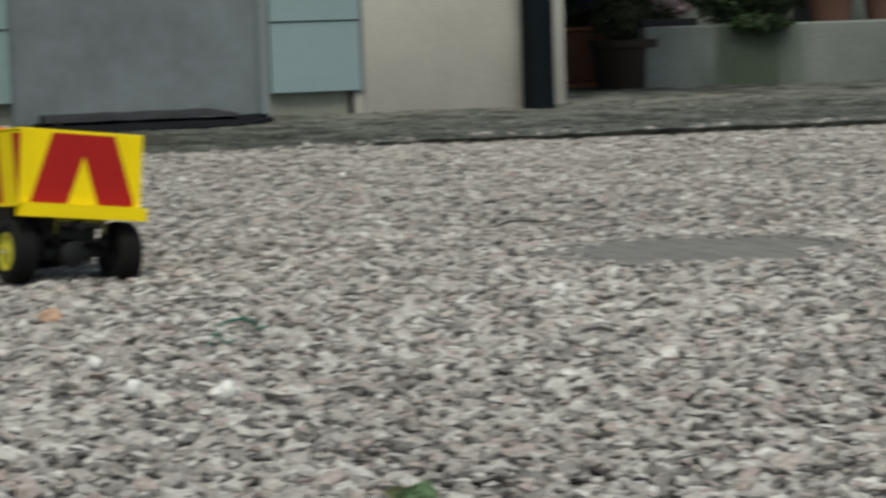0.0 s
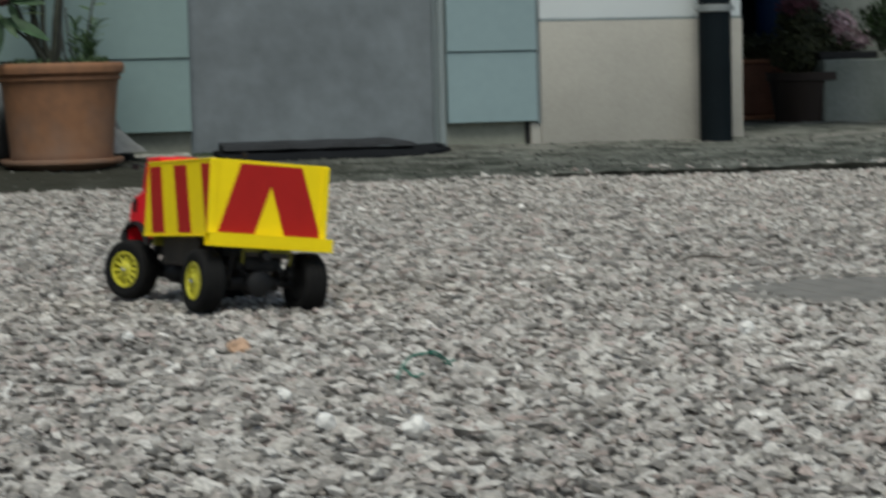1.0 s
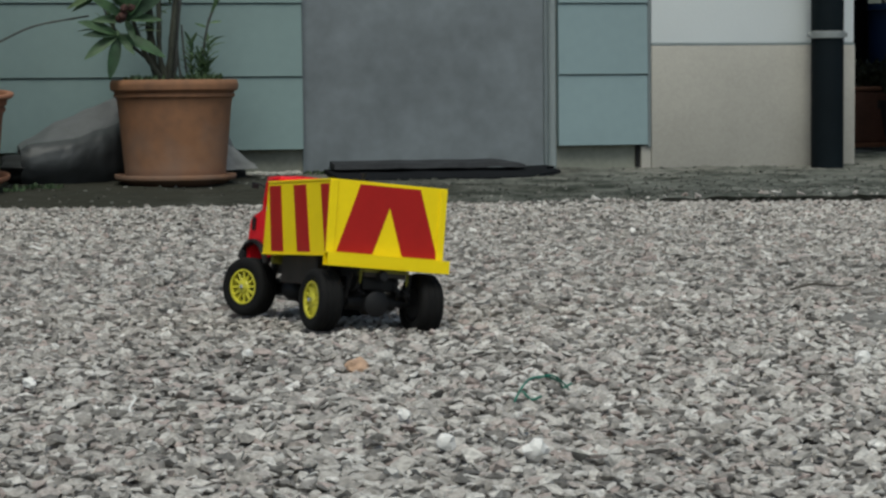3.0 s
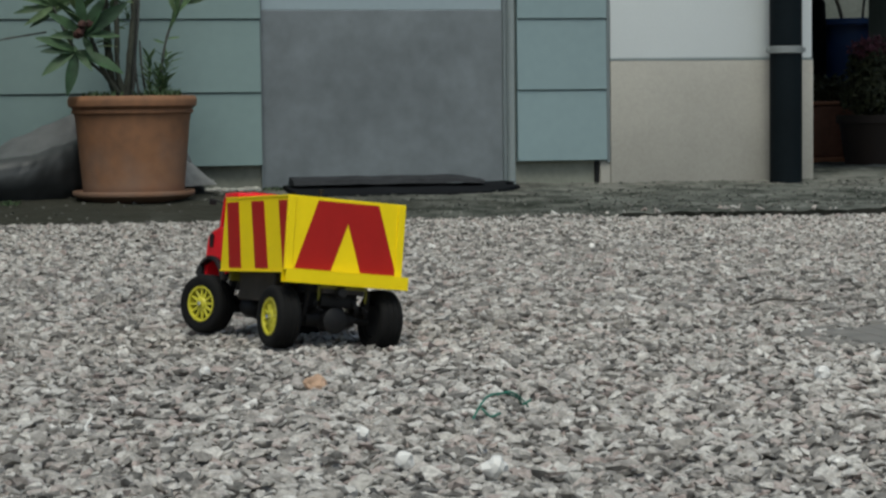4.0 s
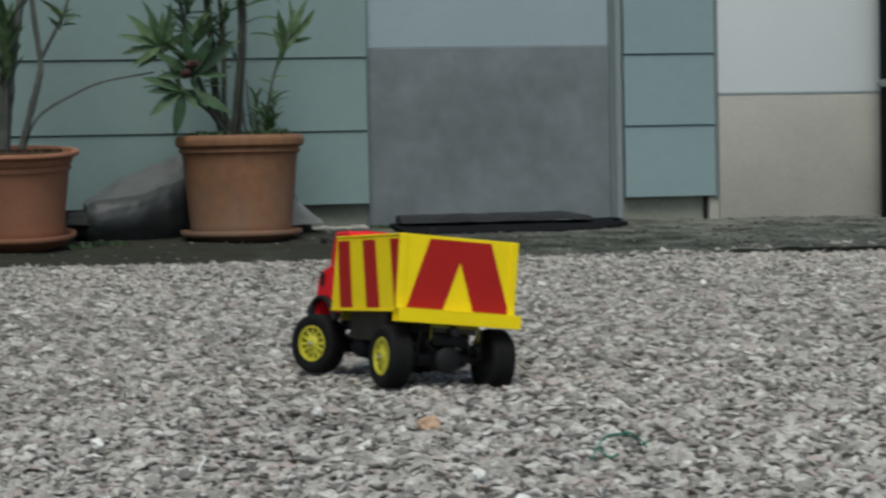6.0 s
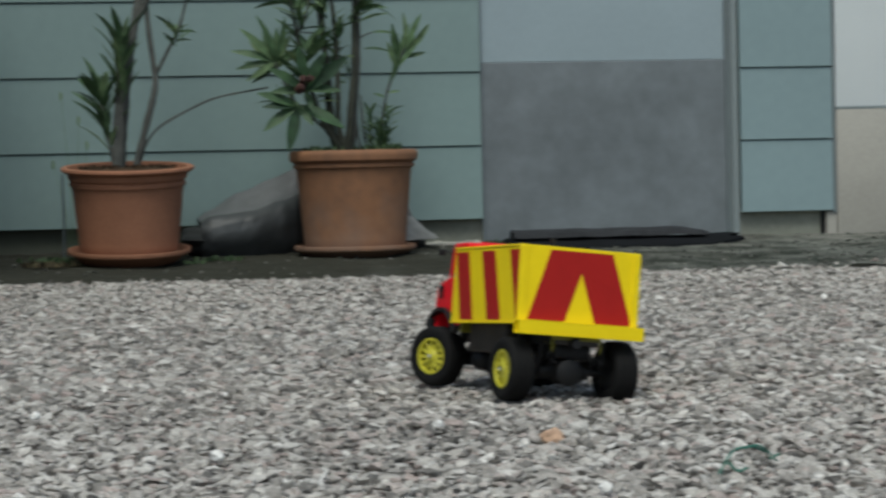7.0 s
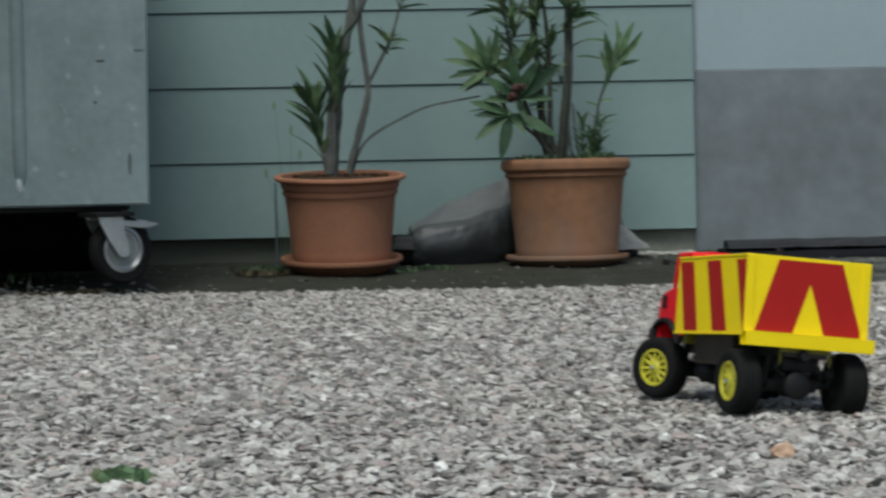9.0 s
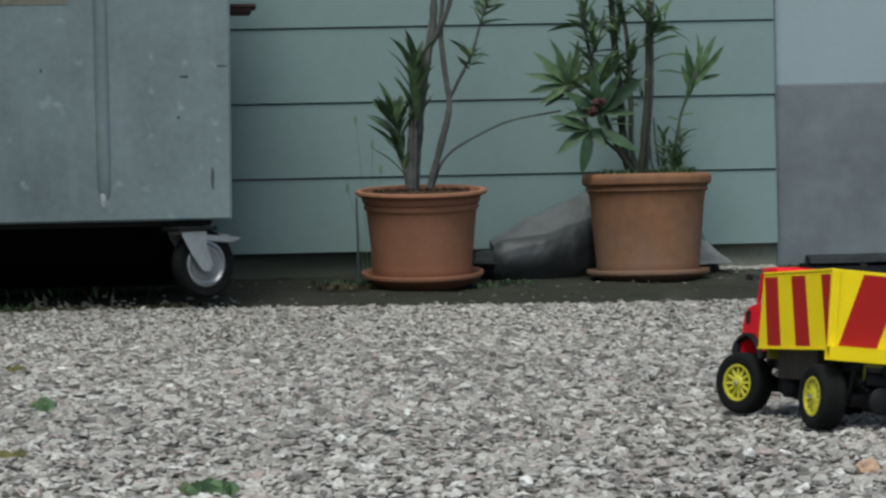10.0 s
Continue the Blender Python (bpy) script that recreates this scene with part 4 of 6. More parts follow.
stem(pb, [(-0.178, -0.08, 0.39), (-0.150, -0.08, 0.45), (-0.130, -0.07, 0.54)], 0.005, 0.003, M_BARK_DARK)
stem(pb, [(0.085, 0.02, 0.0), (0.098, 0.0, 0.13), (0.113, -0.01, 0.21), (0.136, -0.02, 0.27), (0.170, -0.02, 0.35)], 0.005, 0.003)
stem(pb, [(0.05, 0.03, 0.0), (0.035, 0.03, 0.12), (0.03, 0.03, 0.2)], 0.004, 0.003)
stem(pb, [(-0.085, 0.02, 0.385), (-0.12, 0.0, 0.398), (-0.16, -0.01, 0.40)], 0.003, 0.002)
stem(pb, [(0.02, 0.0, 0.375), (0.05, 0.0, 0.392), (0.07, 0.0, 0.398)], 0.003, 0.002)
# blades of the upright shoot beside the bare stems
for p, d, size, which in (((0.168, -0.03, 0.340), (0.06, -0.1, 1), 1.25, 0), ((0.148, -0.03, 0.305), (-0.22, -0.1, 1), 1.25, 0), ((0.176, -0.03, 0.345), (0.36, -0.1, 1), 1.25, 0), ((0.174, -0.03, 0.330), (0.72, -0.1, 0.8), 1.25, 0),
                          ((0.164, -0.03, 0.315), (1.0, -0.1, 0.22), 1.0, 3), ((0.140, -0.03, 0.285), (-0.36, -0.2, 1), 1.15, 3), ((0.144, -0.03, 0.285), (0.70, -0.3, 0.9), 1.0, 0), ((0.120, -0.02, 0.235), (0.45, -0.2, 1), 0.85, 0),
                          ((0.158, -0.02, 0.320), (0.22, 0.2, 1), 1.2, 0), ((0.150, -0.02, 0.300), (-0.05, -0.3, 1), 1.1, 0), ((0.160, -0.02, 0.310), (0.55, 0.2, 0.9), 1.1, 0), ((0.130, -0.02, 0.250), (0.20, -0.3, 1), 1.0, 0),
                          ((0.113, -0.02, 0.205), (0.85, -0.2, 0.1), 0.55, 3), ((0.104, -0.02, 0.190), (-1.0, -0.2, 0.35), 0.55, 3), ((0.100, -0.02, 0.150), (0.9, -0.2, 0.45), 0.45, 3)):
    broad_leaf(pb, p, d, size, (0.55 * leaf_rng.choice((-1, 1)), -0.7, 0.15), which)
for p, d, size in (((0.065, 0, 0.397), (1, -0.1, 0.12), 0.85), ((0.040, 0, 0.345), (1, -0.1, 0.10), 0.85), ((-0.155, -0.01, 0.400), (-1, -0.1, 0.05), 0.8), ((0.025, 0, 0.43), (0.9, -0.1, 0.5), 0.9)):
    broad_leaf(pb, p, d, size, (0.0, -0.5, 1), 1)
shoot(pb, [(0.060, 0.0, 0.01), (0.055, -0.01, 0.08), (0.052, -0.01, 0.15)], 30, 38, 0.5)
shoot(pb, [(0.100, 0.0, 0.01), (0.105, -0.01, 0.07), (0.110, -0.01, 0.15)], 30, 42, 0.52)
shoot(pb, [(0.078, -0.02, 0.01), (0.080, -0.03, 0.06), (0.080, -0.03, 0.11)], 20, 46, 0.48)
# a star of broad leaves round the withered flower
for d, size in (((-0.85, -0.3, -0.52), 1.05), ((-0.22, -0.35, -1), 1.15), ((1, -0.3, -0.38), 1.30), ((-1, -0.3, 0.42), 1.05), ((-0.75, -0.3, 0.05), 0.9), ((0.4, -0.5, -0.5), 0.7)):
    broad_leaf(pb, (-0.185, -0.095, 0.165), d, size)
for d, size in (((0.80, -0.3, 0.60), 1.35), ((0.45, -0.3, 0.9), 1.1), ((-0.7, -0.3, 0.5), 1.05), ((-0.1, -0.3, 1), 1.1), ((0.95, -0.2, 0.05), 0.9), ((-0.95, -0.3, 0.0), 0.85), ((0.2, -0.5, -0.6), 0.7)):
    broad_leaf(pb, (-0.160, -0.095, 0.215), d, size)
for d, size in (((-0.9, -0.2, 0.35), 1.15), ((-0.65, -0.3, 0.75), 1.2), ((-0.2, -0.3, 1), 1.25), ((0.35, -0.3, 0.9), 1.15), ((-1, -0.2, -0.1), 1.0), ((-0.7, -0.4, -0.45), 0.9), ((0.8, -0.3, 0.35), 0.9)):
    broad_leaf(pb, (-0.250, -0.09, 0.305), d, size * 1.1, (0.4, -0.7, 0.2), 1)
    broad_leaf(pb, (-0.245, -0.08, 0.285), (d[0] * 0.8 + 0.15, 0.1, d[2] + 0.25), size * 1.1, (-0.5, -0.8, 0.3), 0)
stem(pb, [(-0.175, -0.09, 0.155), (-0.215, -0.09, 0.22), (-0.252, -0.09, 0.305)], 0.004, 0.003)
stem(pb, [(-0.085, -0.05, 0.085), (-0.14, -0.08, 0.13), (-0.185, -0.09, 0.165)], 0.005, 0.004, M_BARK_DARK)
tuft(pb, (-0.150, -0.08, 0.345), (0.05, -0.1, 1), 14, 42, 1.25, 0.09)
tuft(pb, (-0.205, -0.09, 0.23), (-0.2, -0.4, 0.8), 6, 70, 1.1, 0.05)
tuft(pb, (-0.10, -0.05, 0.24), (0.3, -0.4, 0.7), 6, 65, 1.0, 0.05)
tuft(pb, (-0.020, -0.01, 0.34), (-0.1, -0.3, 0.6), 7, 60, 0.65, 0.06)
tuft(pb, (-0.030, -0.02, 0.43), (0.2, -0.4, 0.9), 10, 50, 0.75, 0.10)
tuft(pb, (-0.055, -0.02, 0.29), (-0.1, -0.4, 0.6), 5, 60, 0.6, 0.05)
tuft(pb, (-0.09, -0.02, 0.50), (-0.3, -0.3, 1), 12, 60, 1.1, 0.12)
tuft(pb, (-0.17, -0.08, 0.47), (-0.2, -0.2, 1), 14, 55, 1.1, 0.10)
tuft(pb, (0.085, 0.0, 0.52), (0.6, 0, 0.6), 10, 50, 0.9, 0.06)
tuft(pb, (0.03, -0.01, 0.58), (0.2, -0.2, 1), 12, 55, 1.0, 0.10)
tuft(pb, (-0.11, 0.04, 0.82), (0, 0, 1), 14, 55, 1.0, 0.10)
tuft(pb, (0.03, 0.02, 0.88), (0.1, 0, 1), 14, 55, 1.0, 0.10)
tuft(pb, (-0.21, -0.08, 0.56), (-0.3, 0, 1), 12, 55, 1.0, 0.08)
tuft(pb, (-0.085, 0.01, 0.62), (-0.1, 0, 1), 12, 60, 0.9, 0.08)
bm = bmesh.new()
for i in range(9):
    a = i * 2.4
    blob(bm, (-0.172 + 0.026 * math.cos(a) * (i % 3) / 2, -0.150 + 0.012 * math.sin(a), 0.228 + 0.02 * math.sin(a * 1.7)), (0.014, 0.010, 0.013), 0.5, 4, 1, i)
part("flower_head", bm, M_DRY, pb, "withered red-brown flower head")


def weeds(name, m, label, count, radius, height, material=M_WEED, seed=1, wide=0.006):
    """A low patch of thin blades and small leaves."""
    r = random.Random(seed)
    bm = bmesh.new()
    for _ in range(count):
        a, q = r.uniform(0, 6.28), radius * math.sqrt(r.random())
        x, y = q * math.cos(a), q * math.sin(a)
        h = height * r.uniform(0.5, 1.1)
        lx, ly = r.uniform(-0.5, 0.5) * h, r.uniform(-0.5, 0.5) * h
        w = wide * r.uniform(0.6, 1.3)
        b = r.uniform(0, 6.28)
        cx, cy = w * math.cos(b), w * math.sin(b)
        v = [bm.verts.new(p) for p in ((x - cx * 0.4, y - cy * 0.4, -0.002), (x + cx * 0.4, y + cy * 0.4, -0.002), (x + cx + lx * 0.5, y + cy + ly * 0.5, h * 0.6), (x - cx + lx * 0.5, y - cy + ly * 0.5, h * 0.6), (x + lx, y + ly, h))]
        bm.faces.new((v[0], v[1], v[2], v[3]))
        bm.faces.new((v[3], v[2], v[4]))
    ob = part(name, bm, material)
    ob.matrix_world = m
    return tagged(ob, label, "weed", kind="stuff")


weeds("moss", pose(-0.474, -0.34, 0.312), "low green weeds covering the soil of the orange pot", 620, 0.175, 0.030, seed=3)
weeds("moss", pose(-0.40, -0.44, 0.314), "low green weeds at the rim of the orange pot", 160, 0.07, 0.045, seed=4)
weeds("moss", pose(-0.58, -0.42, 0.314), "tuft of small weeds at the rim of the orange pot", 130, 0.06, 0.04, seed=14)
grass_bm = bmesh.new()
for gx0, lean, hh in ((0.0, -0.03, 0.52), (0.012, 0.012, 0.44), (0.02, 0.03, 0.36), (-0.01, -0.05, 0.30)):
    tube(grass_bm, smooth_line([(gx0, 0, 0), (gx0 + lean * 0.3, 0.004, hh * 0.5), (gx0 + lean, 0, hh)], 5), 0.0015, 0.0008, 5)
    blob(grass_bm, (gx0 + lean, 0, hh), (0.006, 0.003, 0.016), 0.3, 3, 1, hh)
grass = part("grass", grass_bm, M_GRASS)
grass.matrix_world = pose(-1.365, -0.13, 0.012)
tagged(grass, "thin pale grass stalks growing by the wall behind the pot", "grass", kind="stuff")
weeds("weeds", pose(-1.43, -0.30, 0.005), "small green weeds on the pavement beside the pot", 45, 0.12, 0.018, seed=6)
weeds("weeds", pose(-0.92, -0.50, 0.003), "small green weeds on the pavement between the pots", 40, 0.09, 0.014, seed=7)
weeds("weeds", pose(0.03, -0.05, 0.015), "sparse weeds at the wall foot", 20, 0.05, 0.02, seed=8)
weeds("weeds", pose(-2.3, -0.55, 0.003), "weeds growing under the waste container", 50, 0.3, 0.035, seed=9)
for lx, ly, q, n in ((-2.42, -0.93, 0.09, 130), (-2.24, -0.95, 0.08, 120), (-2.05, -0.93, 0.09, 120), (-1.90, -0.90, 0.07, 70)):
    weeds("leaf_litter", pose(lx, ly, pave_z(lx, ly)), "dry leaf litter on the pavement below the waste container", n, q, 0.012, M_LITTER, seed=int(-lx * 100), wide=0.012)
weeds("weeds", pose(-2.20, -0.95, pave_z(-2.2, -0.95)), "withered pale stalks at the foot of the waste container", 7, 0.16, 0.045, M_STALK, seed=61, wide=0.008)
weeds("weeds", pose(-2.40, -0.98, pave_z(-2.4, -0.98)), "green weeds at the foot of the waste container", 14, 0.05, 0.036, seed=62, wide=0.008)

weeds("moss", pose(-1.194, -0.49, 0.297), "dry debris and low weeds on the soil of the reddish pot", 160, 0.15, 0.010, M_SOIL, seed=12)
weeds("leaf_litter", pose(-1.43, -0.52, 0.001), "brown leaf litter on the pavement by the saucer", 170, 0.09, 0.016, M_LITTER, seed=31, wide=0.013)
weeds("weeds", pose(-1.40, -0.50, 0.001), "small green weeds on the pavement by the saucer", 45, 0.08, 0.026, seed=32)
weeds("weeds", pose(-1.00, -0.60, 0.0), "small green weeds between saucer and sack", 14, 0.035, 0.012, seed=33)
stake = part("plant_stake", tube(bmesh.new(), [(0, 0, 0.0), (0.003, 0, 0.1), (0.001, 0.003, 0.275)], 0.0045, 0.004, 6), M_SLATE)
stake.matrix_world = pose(-1.398, -0.16, 0.005)
tagged(stake, "thin grey stake standing behind the reddish pot", "stake")


# ---- grey plastic sack behind the orange pot ----
def along(stops, x):
    """The value at x on a line of (x, value) stops, eased between them."""
    for (xa, va), (xb, vb) in zip(stops, stops[1:]):
        if x <= xb:
            f = max(0.0, (x - xa) / (xb - xa))
            f = f * f * (3 - 2 * f) * 0.5 + f * 0.5
            return va + (vb - va) * f
    return stops[-1][1]


SACK_TOP = [(-1.02, 0.085), (-0.99, 0.105), (-0.925, 0.150), (-0.83, 0.205), (-0.715, 0.250), (-0.60, 0.300), (-0.44, 0.300), (-0.34, 0.235), (-0.265, 0.150), (-0.215, 0.045)]
SACK_RIDGE = [(-1.02, 0.080), (-0.99, 0.100), (-0.93, 0.130), (-0.80, 0.142), (-0.70, 0.172), (-0.62, 0.200), (-0.34, 0.17), (-0.215, 0.035)]
SACK_FRONT = [(-1.02, -0.280), (-0.93, -0.310), (-0.80, -0.300), (-0.70, -0.255), (-0.655, -0.235), (-0.63, -0.213), (-0.60, -0.180), (-0.55, -0.155), (-0.215, -0.125)]


RIDGE = 21


def sack_skin(upper):
    """A slumped sack: a rounded belly in front of a slack upper side that leans on the wall."""
    bm = bmesh.new()
    nx = 110
    rings = []
    for i in range(nx + 1):
        x = -0.962 + 0.747 * i / nx
        h, b, f = along(SACK_TOP, x), along(SACK_RIDGE, x), along(SACK_FRONT, x)
        b = min(b, h * 0.97)
        d = min(0.07, 0.45 * b)
        back = -0.045
        depth = back - f
        outline = [(f + 0.75 * d, 0.0), (f + 0.26 * d, 0.22 * b), (f + 0.02 * d, 0.54 * b), (f + 0.14 * d, 0.82 * b), (f + 0.62 * d, 0.985 * b), (f + 0.62 * d + 0.28 * (depth - d), b + 0.20 * (h - b)),
                   (f + 0.62 * d + 0.60 * (depth - d), b + 0.62 * (h - b)), (back - 0.10 * depth, h), (back, 0.86 * h), (back, 0.4 * h), (back, 0.0)]
        ring = []
        line = smooth_line([(0, y, z) for y, z in outline], 5)
        for k, q in enumerate(line):
            p = Vector((x * 7 + 3.0, q.y * 7, q.z * 7))
            crease = abs(noise.noise(Vector((p.x * 0.8 + p.z * 1.5, p.y, p.z * 1.9 - p.x * 0.6))))
            small = abs(noise.noise(Vector((p.x * 2.6 - p.z * 2, p.y * 2, p.z * 4.0))))
            inner = min(1.0, k / 4, (len(line) - 1 - k) / 4)
            fold = inner * (0.008 * noise.noise(p * 0.9) - 0.014 * max(0, 0.22 - crease) - 0.008 * max(0, 0.25 - small))
            out = Vector((0, q.y - (f + back) * 0.5, q.z - h * 0.4)).normalized()
            v = Vector((x, q.y, q.z)) + out * fold
            v.z = max(v.z, 0.0)
            ring.append(bm.verts.new(v))
        rings.append(ring)
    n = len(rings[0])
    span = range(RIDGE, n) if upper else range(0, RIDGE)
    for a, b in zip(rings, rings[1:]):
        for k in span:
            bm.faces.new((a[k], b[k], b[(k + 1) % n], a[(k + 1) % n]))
    bmesh.ops.delete(bm, geom=[v for v in bm.verts if not v.link_faces], context="VERTS")
    return bm


def sack_mouth():
    """The open end: a gathered lip round a dark hollow."""
    bm = bmesh.new()
    rings = []
    for dx, k in ((0.050, 0.98), (-0.020, 1.06), (-0.034, 1.0), (-0.030, 0.84), (0.0, 0.66), (0.05, 0.45)):
        ring = []
        for i in range(36):
            a = 2 * math.pi * i / 36
            w = 1 + 0.10 * math.sin(7 * a) * (1 if dx < 0 else 0.4)
            u, v = dx + 0.008 * math.sin(5 * a), 0.095 * k * w * math.cos(a)
            z = 0.046 + 0.047 * k * w * math.sin(a)
            ring.append(bm.verts.new((-0.962 + u * 0.82 + v * 0.40, -0.185 - u * 0.57 + v * 0.90, max(0.001, z))))
        rings.append(ring)
    for lo, hi in zip(rings, rings[1:]):
        for i in range(36):
            bm.faces.new((lo[i], lo[(i + 1) % 36], hi[(i + 1) % 36], hi[i]))
    bm.faces.new(rings[-1])
    return bm


sk = thing("plastic_sack", pose(0.0, 0.0, 0.006), "crumpled dark grey plastic sack slumped behind the flower pot", "sack")
part("belly", sack_skin(False), M_BAG, sk, "rounded belly of the sack, in the shaded copy of its grey", smooth=True)
part("slack_side", sack_skin(True), M_SLACK, sk, "slack upper side leaning on the wall, in the lit copy of its grey", smooth=True)
flap = bmesh.new()
for i in range(15):
    for j in range(13):
        u, v = i / 14, j / 12
        wave = noise.noise(Vector((u * 3.1, v * 2.7, 8.0))) + 0.5 * abs(noise.noise(Vector((u * 7.0, v * 6.0, 2.0))))
        flap.verts.new((-0.30 + 0.115 * u + 0.008 * wave, -0.155 - 0.03 * (1 - v) + 0.09 * v + 0.016 * wave, 0.002 + 0.060 * (1 - 0.35 * u) + (0.125 * v - 0.03) * (1 - 0.92 * u) + 0.008 * abs(wave)))
flap.verts.ensure_lookup_table()
for i in range(14):
    for j in range(12):
        flap.faces.new([flap.verts[k] for k in (i * 13 + j, i * 13 + 13 + j, i * 13 + 14 + j, i * 13 + 1 + j)])
bmesh.ops.solidify(flap, geom=flap.faces[:], thickness=0.002)
part("loose_end", flap, M_SHEET, sk, "crumpled loose end of the sack, its grey brightened against shade", smooth=True)
part("gathered_mouth", sack_mouth(), M_MOUTH, sk, "gathered mouth of the sack, the hollow's shade in its colour", smooth=True)

# ---- galvanised waste container on castors ----
BX0, BX1, BY0, BY1, BZ = -3.12, -1.748, -1.05, -0.30, 0.2265
wc = thing("waste_container", pose(BX1, BY0, 0, 0, 0, 3.6) @ pose(-BX1, -BY0, 0), "large galvanised steel waste container on castors, dented and scratched", "container")
bm = bmesh.new()
prism(bm, [(BX0 + 0.01, BZ), (BX1, BZ), (BX1 + 0.012, BZ + 0.95), (BX0, BZ + 0.95)], "y", BY0, BY1, 0.006)
part("body", bm, M_GALV, wc, smooth=True)
for rx in (-2.105, -2.52, -2.86):
    bm = bmesh.new()
    lines = []
    for zz, k in ((BZ + 0.055, 0.0), (BZ + 0.075, 0.55), (BZ + 0.11, 0.9), (BZ + 0.2, 1.0), (BZ + 0.9, 1.0)):
        lines.append([bm.verts.new((rx + u * (0.4 + 0.6 * k), BY0 + 0.0012 - v * k, zz)) for u, v in ((-0.024, 0.0), (-0.020, 0.006), (-0.013, 0.011), (0.0, 0.012), (0.010, 0.011), (0.015, 0.006), (0.018, 0.0))])
    for a, b in zip(lines, lines[1:]):
        for j in range(6):
            bm.faces.new((a[j], a[j + 1], b[j + 1], b[j]))
    part("rib", bm, M_GALV, wc, smooth=True)
    part("bright_spot", blob(bmesh.new(), (rx - 0.006, BY0 - 0.001, BZ + 0.072), (0.010, 0.005, 0.030), 0.5, 2.0, 2, rx), M_RIB_SPOT, wc, "bright zinc spot at the rib's foot")
for sx, sz, sw, sh in ((-0.020, 0.666, 0.032, 0.006), (-0.127, 0.637, 0.026, 0.007), (-0.052, 0.343, 0.010, 0.058), (-0.53, 0.66, 0.006, 0.012), (-0.145, 0.52, 0.010, 0.008)):
    part("scuff", blob(bmesh.new(), (BX1 + sx, BY0 + 0.0005, sz), (sw * 0.55, 0.0022, sh * 0.6), 0.5, 2.5, 2, sx * 9), M_SCUFF, wc, "dark scuff in the zinc")
part("sticker", boxed(BX1 - 0.86, BX1 - 0.45, BY0 - 0.0015, BY0 + 0.004, 0.846, 0.94), M_FADED, wc, "faded brownish sticker")
bm = bmesh.new()
box(bm, BX0 - 0.02, BX1 + 0.035, BY0 - 0.03, BY1 + 0.02, BZ + 0.951, BZ + 0.99, 0.008)
part("rim", bm, M_GALV, wc)
bm = bmesh.new()
for i in range(9):
    a0, a1 = math.pi * i / 9, math.pi * (i + 1) / 9
    m0, m1 = (BY0 + BY1) / 2 - 0.5 * math.cos(a0), (BY0 + BY1) / 2 - 0.5 * math.cos(a1)
    z0, z1 = BZ + 0.992 + 0.22 * math.sin(a0), BZ + 0.992 + 0.22 * math.sin(a1)
    v = [bm.verts.new(p) for p in ((BX0, m0, z0), (BX1 + 0.02, m0, z0), (BX1 + 0.02, m1, z1), (BX0, m1, z1))]
    bm.faces.new(v)
    bm.faces.new([bm.verts.new(p) for p in ((BX0, m0, BZ + 0.992), (BX0, m0, z0), (BX0, m1, z1), (BX0, m1, BZ + 0.992))])
    bm.faces.new([bm.verts.new(p) for p in ((BX1 + 0.02, m0, BZ + 0.992), (BX1 + 0.02, m0, z0), (BX1 + 0.02, m1, z1), (BX1 + 0.02, m1, BZ + 0.992))])
part("lid", bm, M_GALV, wc, "domed galvanised lid")
bm = bmesh.new()
box(bm, BX1 + 0.006, BX1 + 0.07, BY0 + 0.10, BY0 + 0.20, 0.822, 0.846, 0.006)
box(bm, BX1 + 0.006, BX1 + 0.085, BY0 + 0.09, BY0 + 0.21, 0.838, 0.850, 0.004)
part("side_handle", bm, M_BRACKET, wc, "dark rusty side bracket")
# added rounded block, which fills the gap below with painted shade
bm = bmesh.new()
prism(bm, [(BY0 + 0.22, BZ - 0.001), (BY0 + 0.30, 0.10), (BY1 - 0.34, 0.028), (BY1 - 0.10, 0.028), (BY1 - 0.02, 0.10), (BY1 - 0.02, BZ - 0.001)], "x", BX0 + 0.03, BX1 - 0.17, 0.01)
part("belly", bm, M_UNDER_SHADE, wc, "rounded belly added below the container, black for the shade there")
for ry in (BY0 + 0.05, BY1 - 0.12):
    part("base_rail", boxed(BX0 + 0.08, BX1 - 0.06, ry, ry + 0.07, BZ - 0.016, BZ - 0.001, 0.003), M_BLACK, wc)


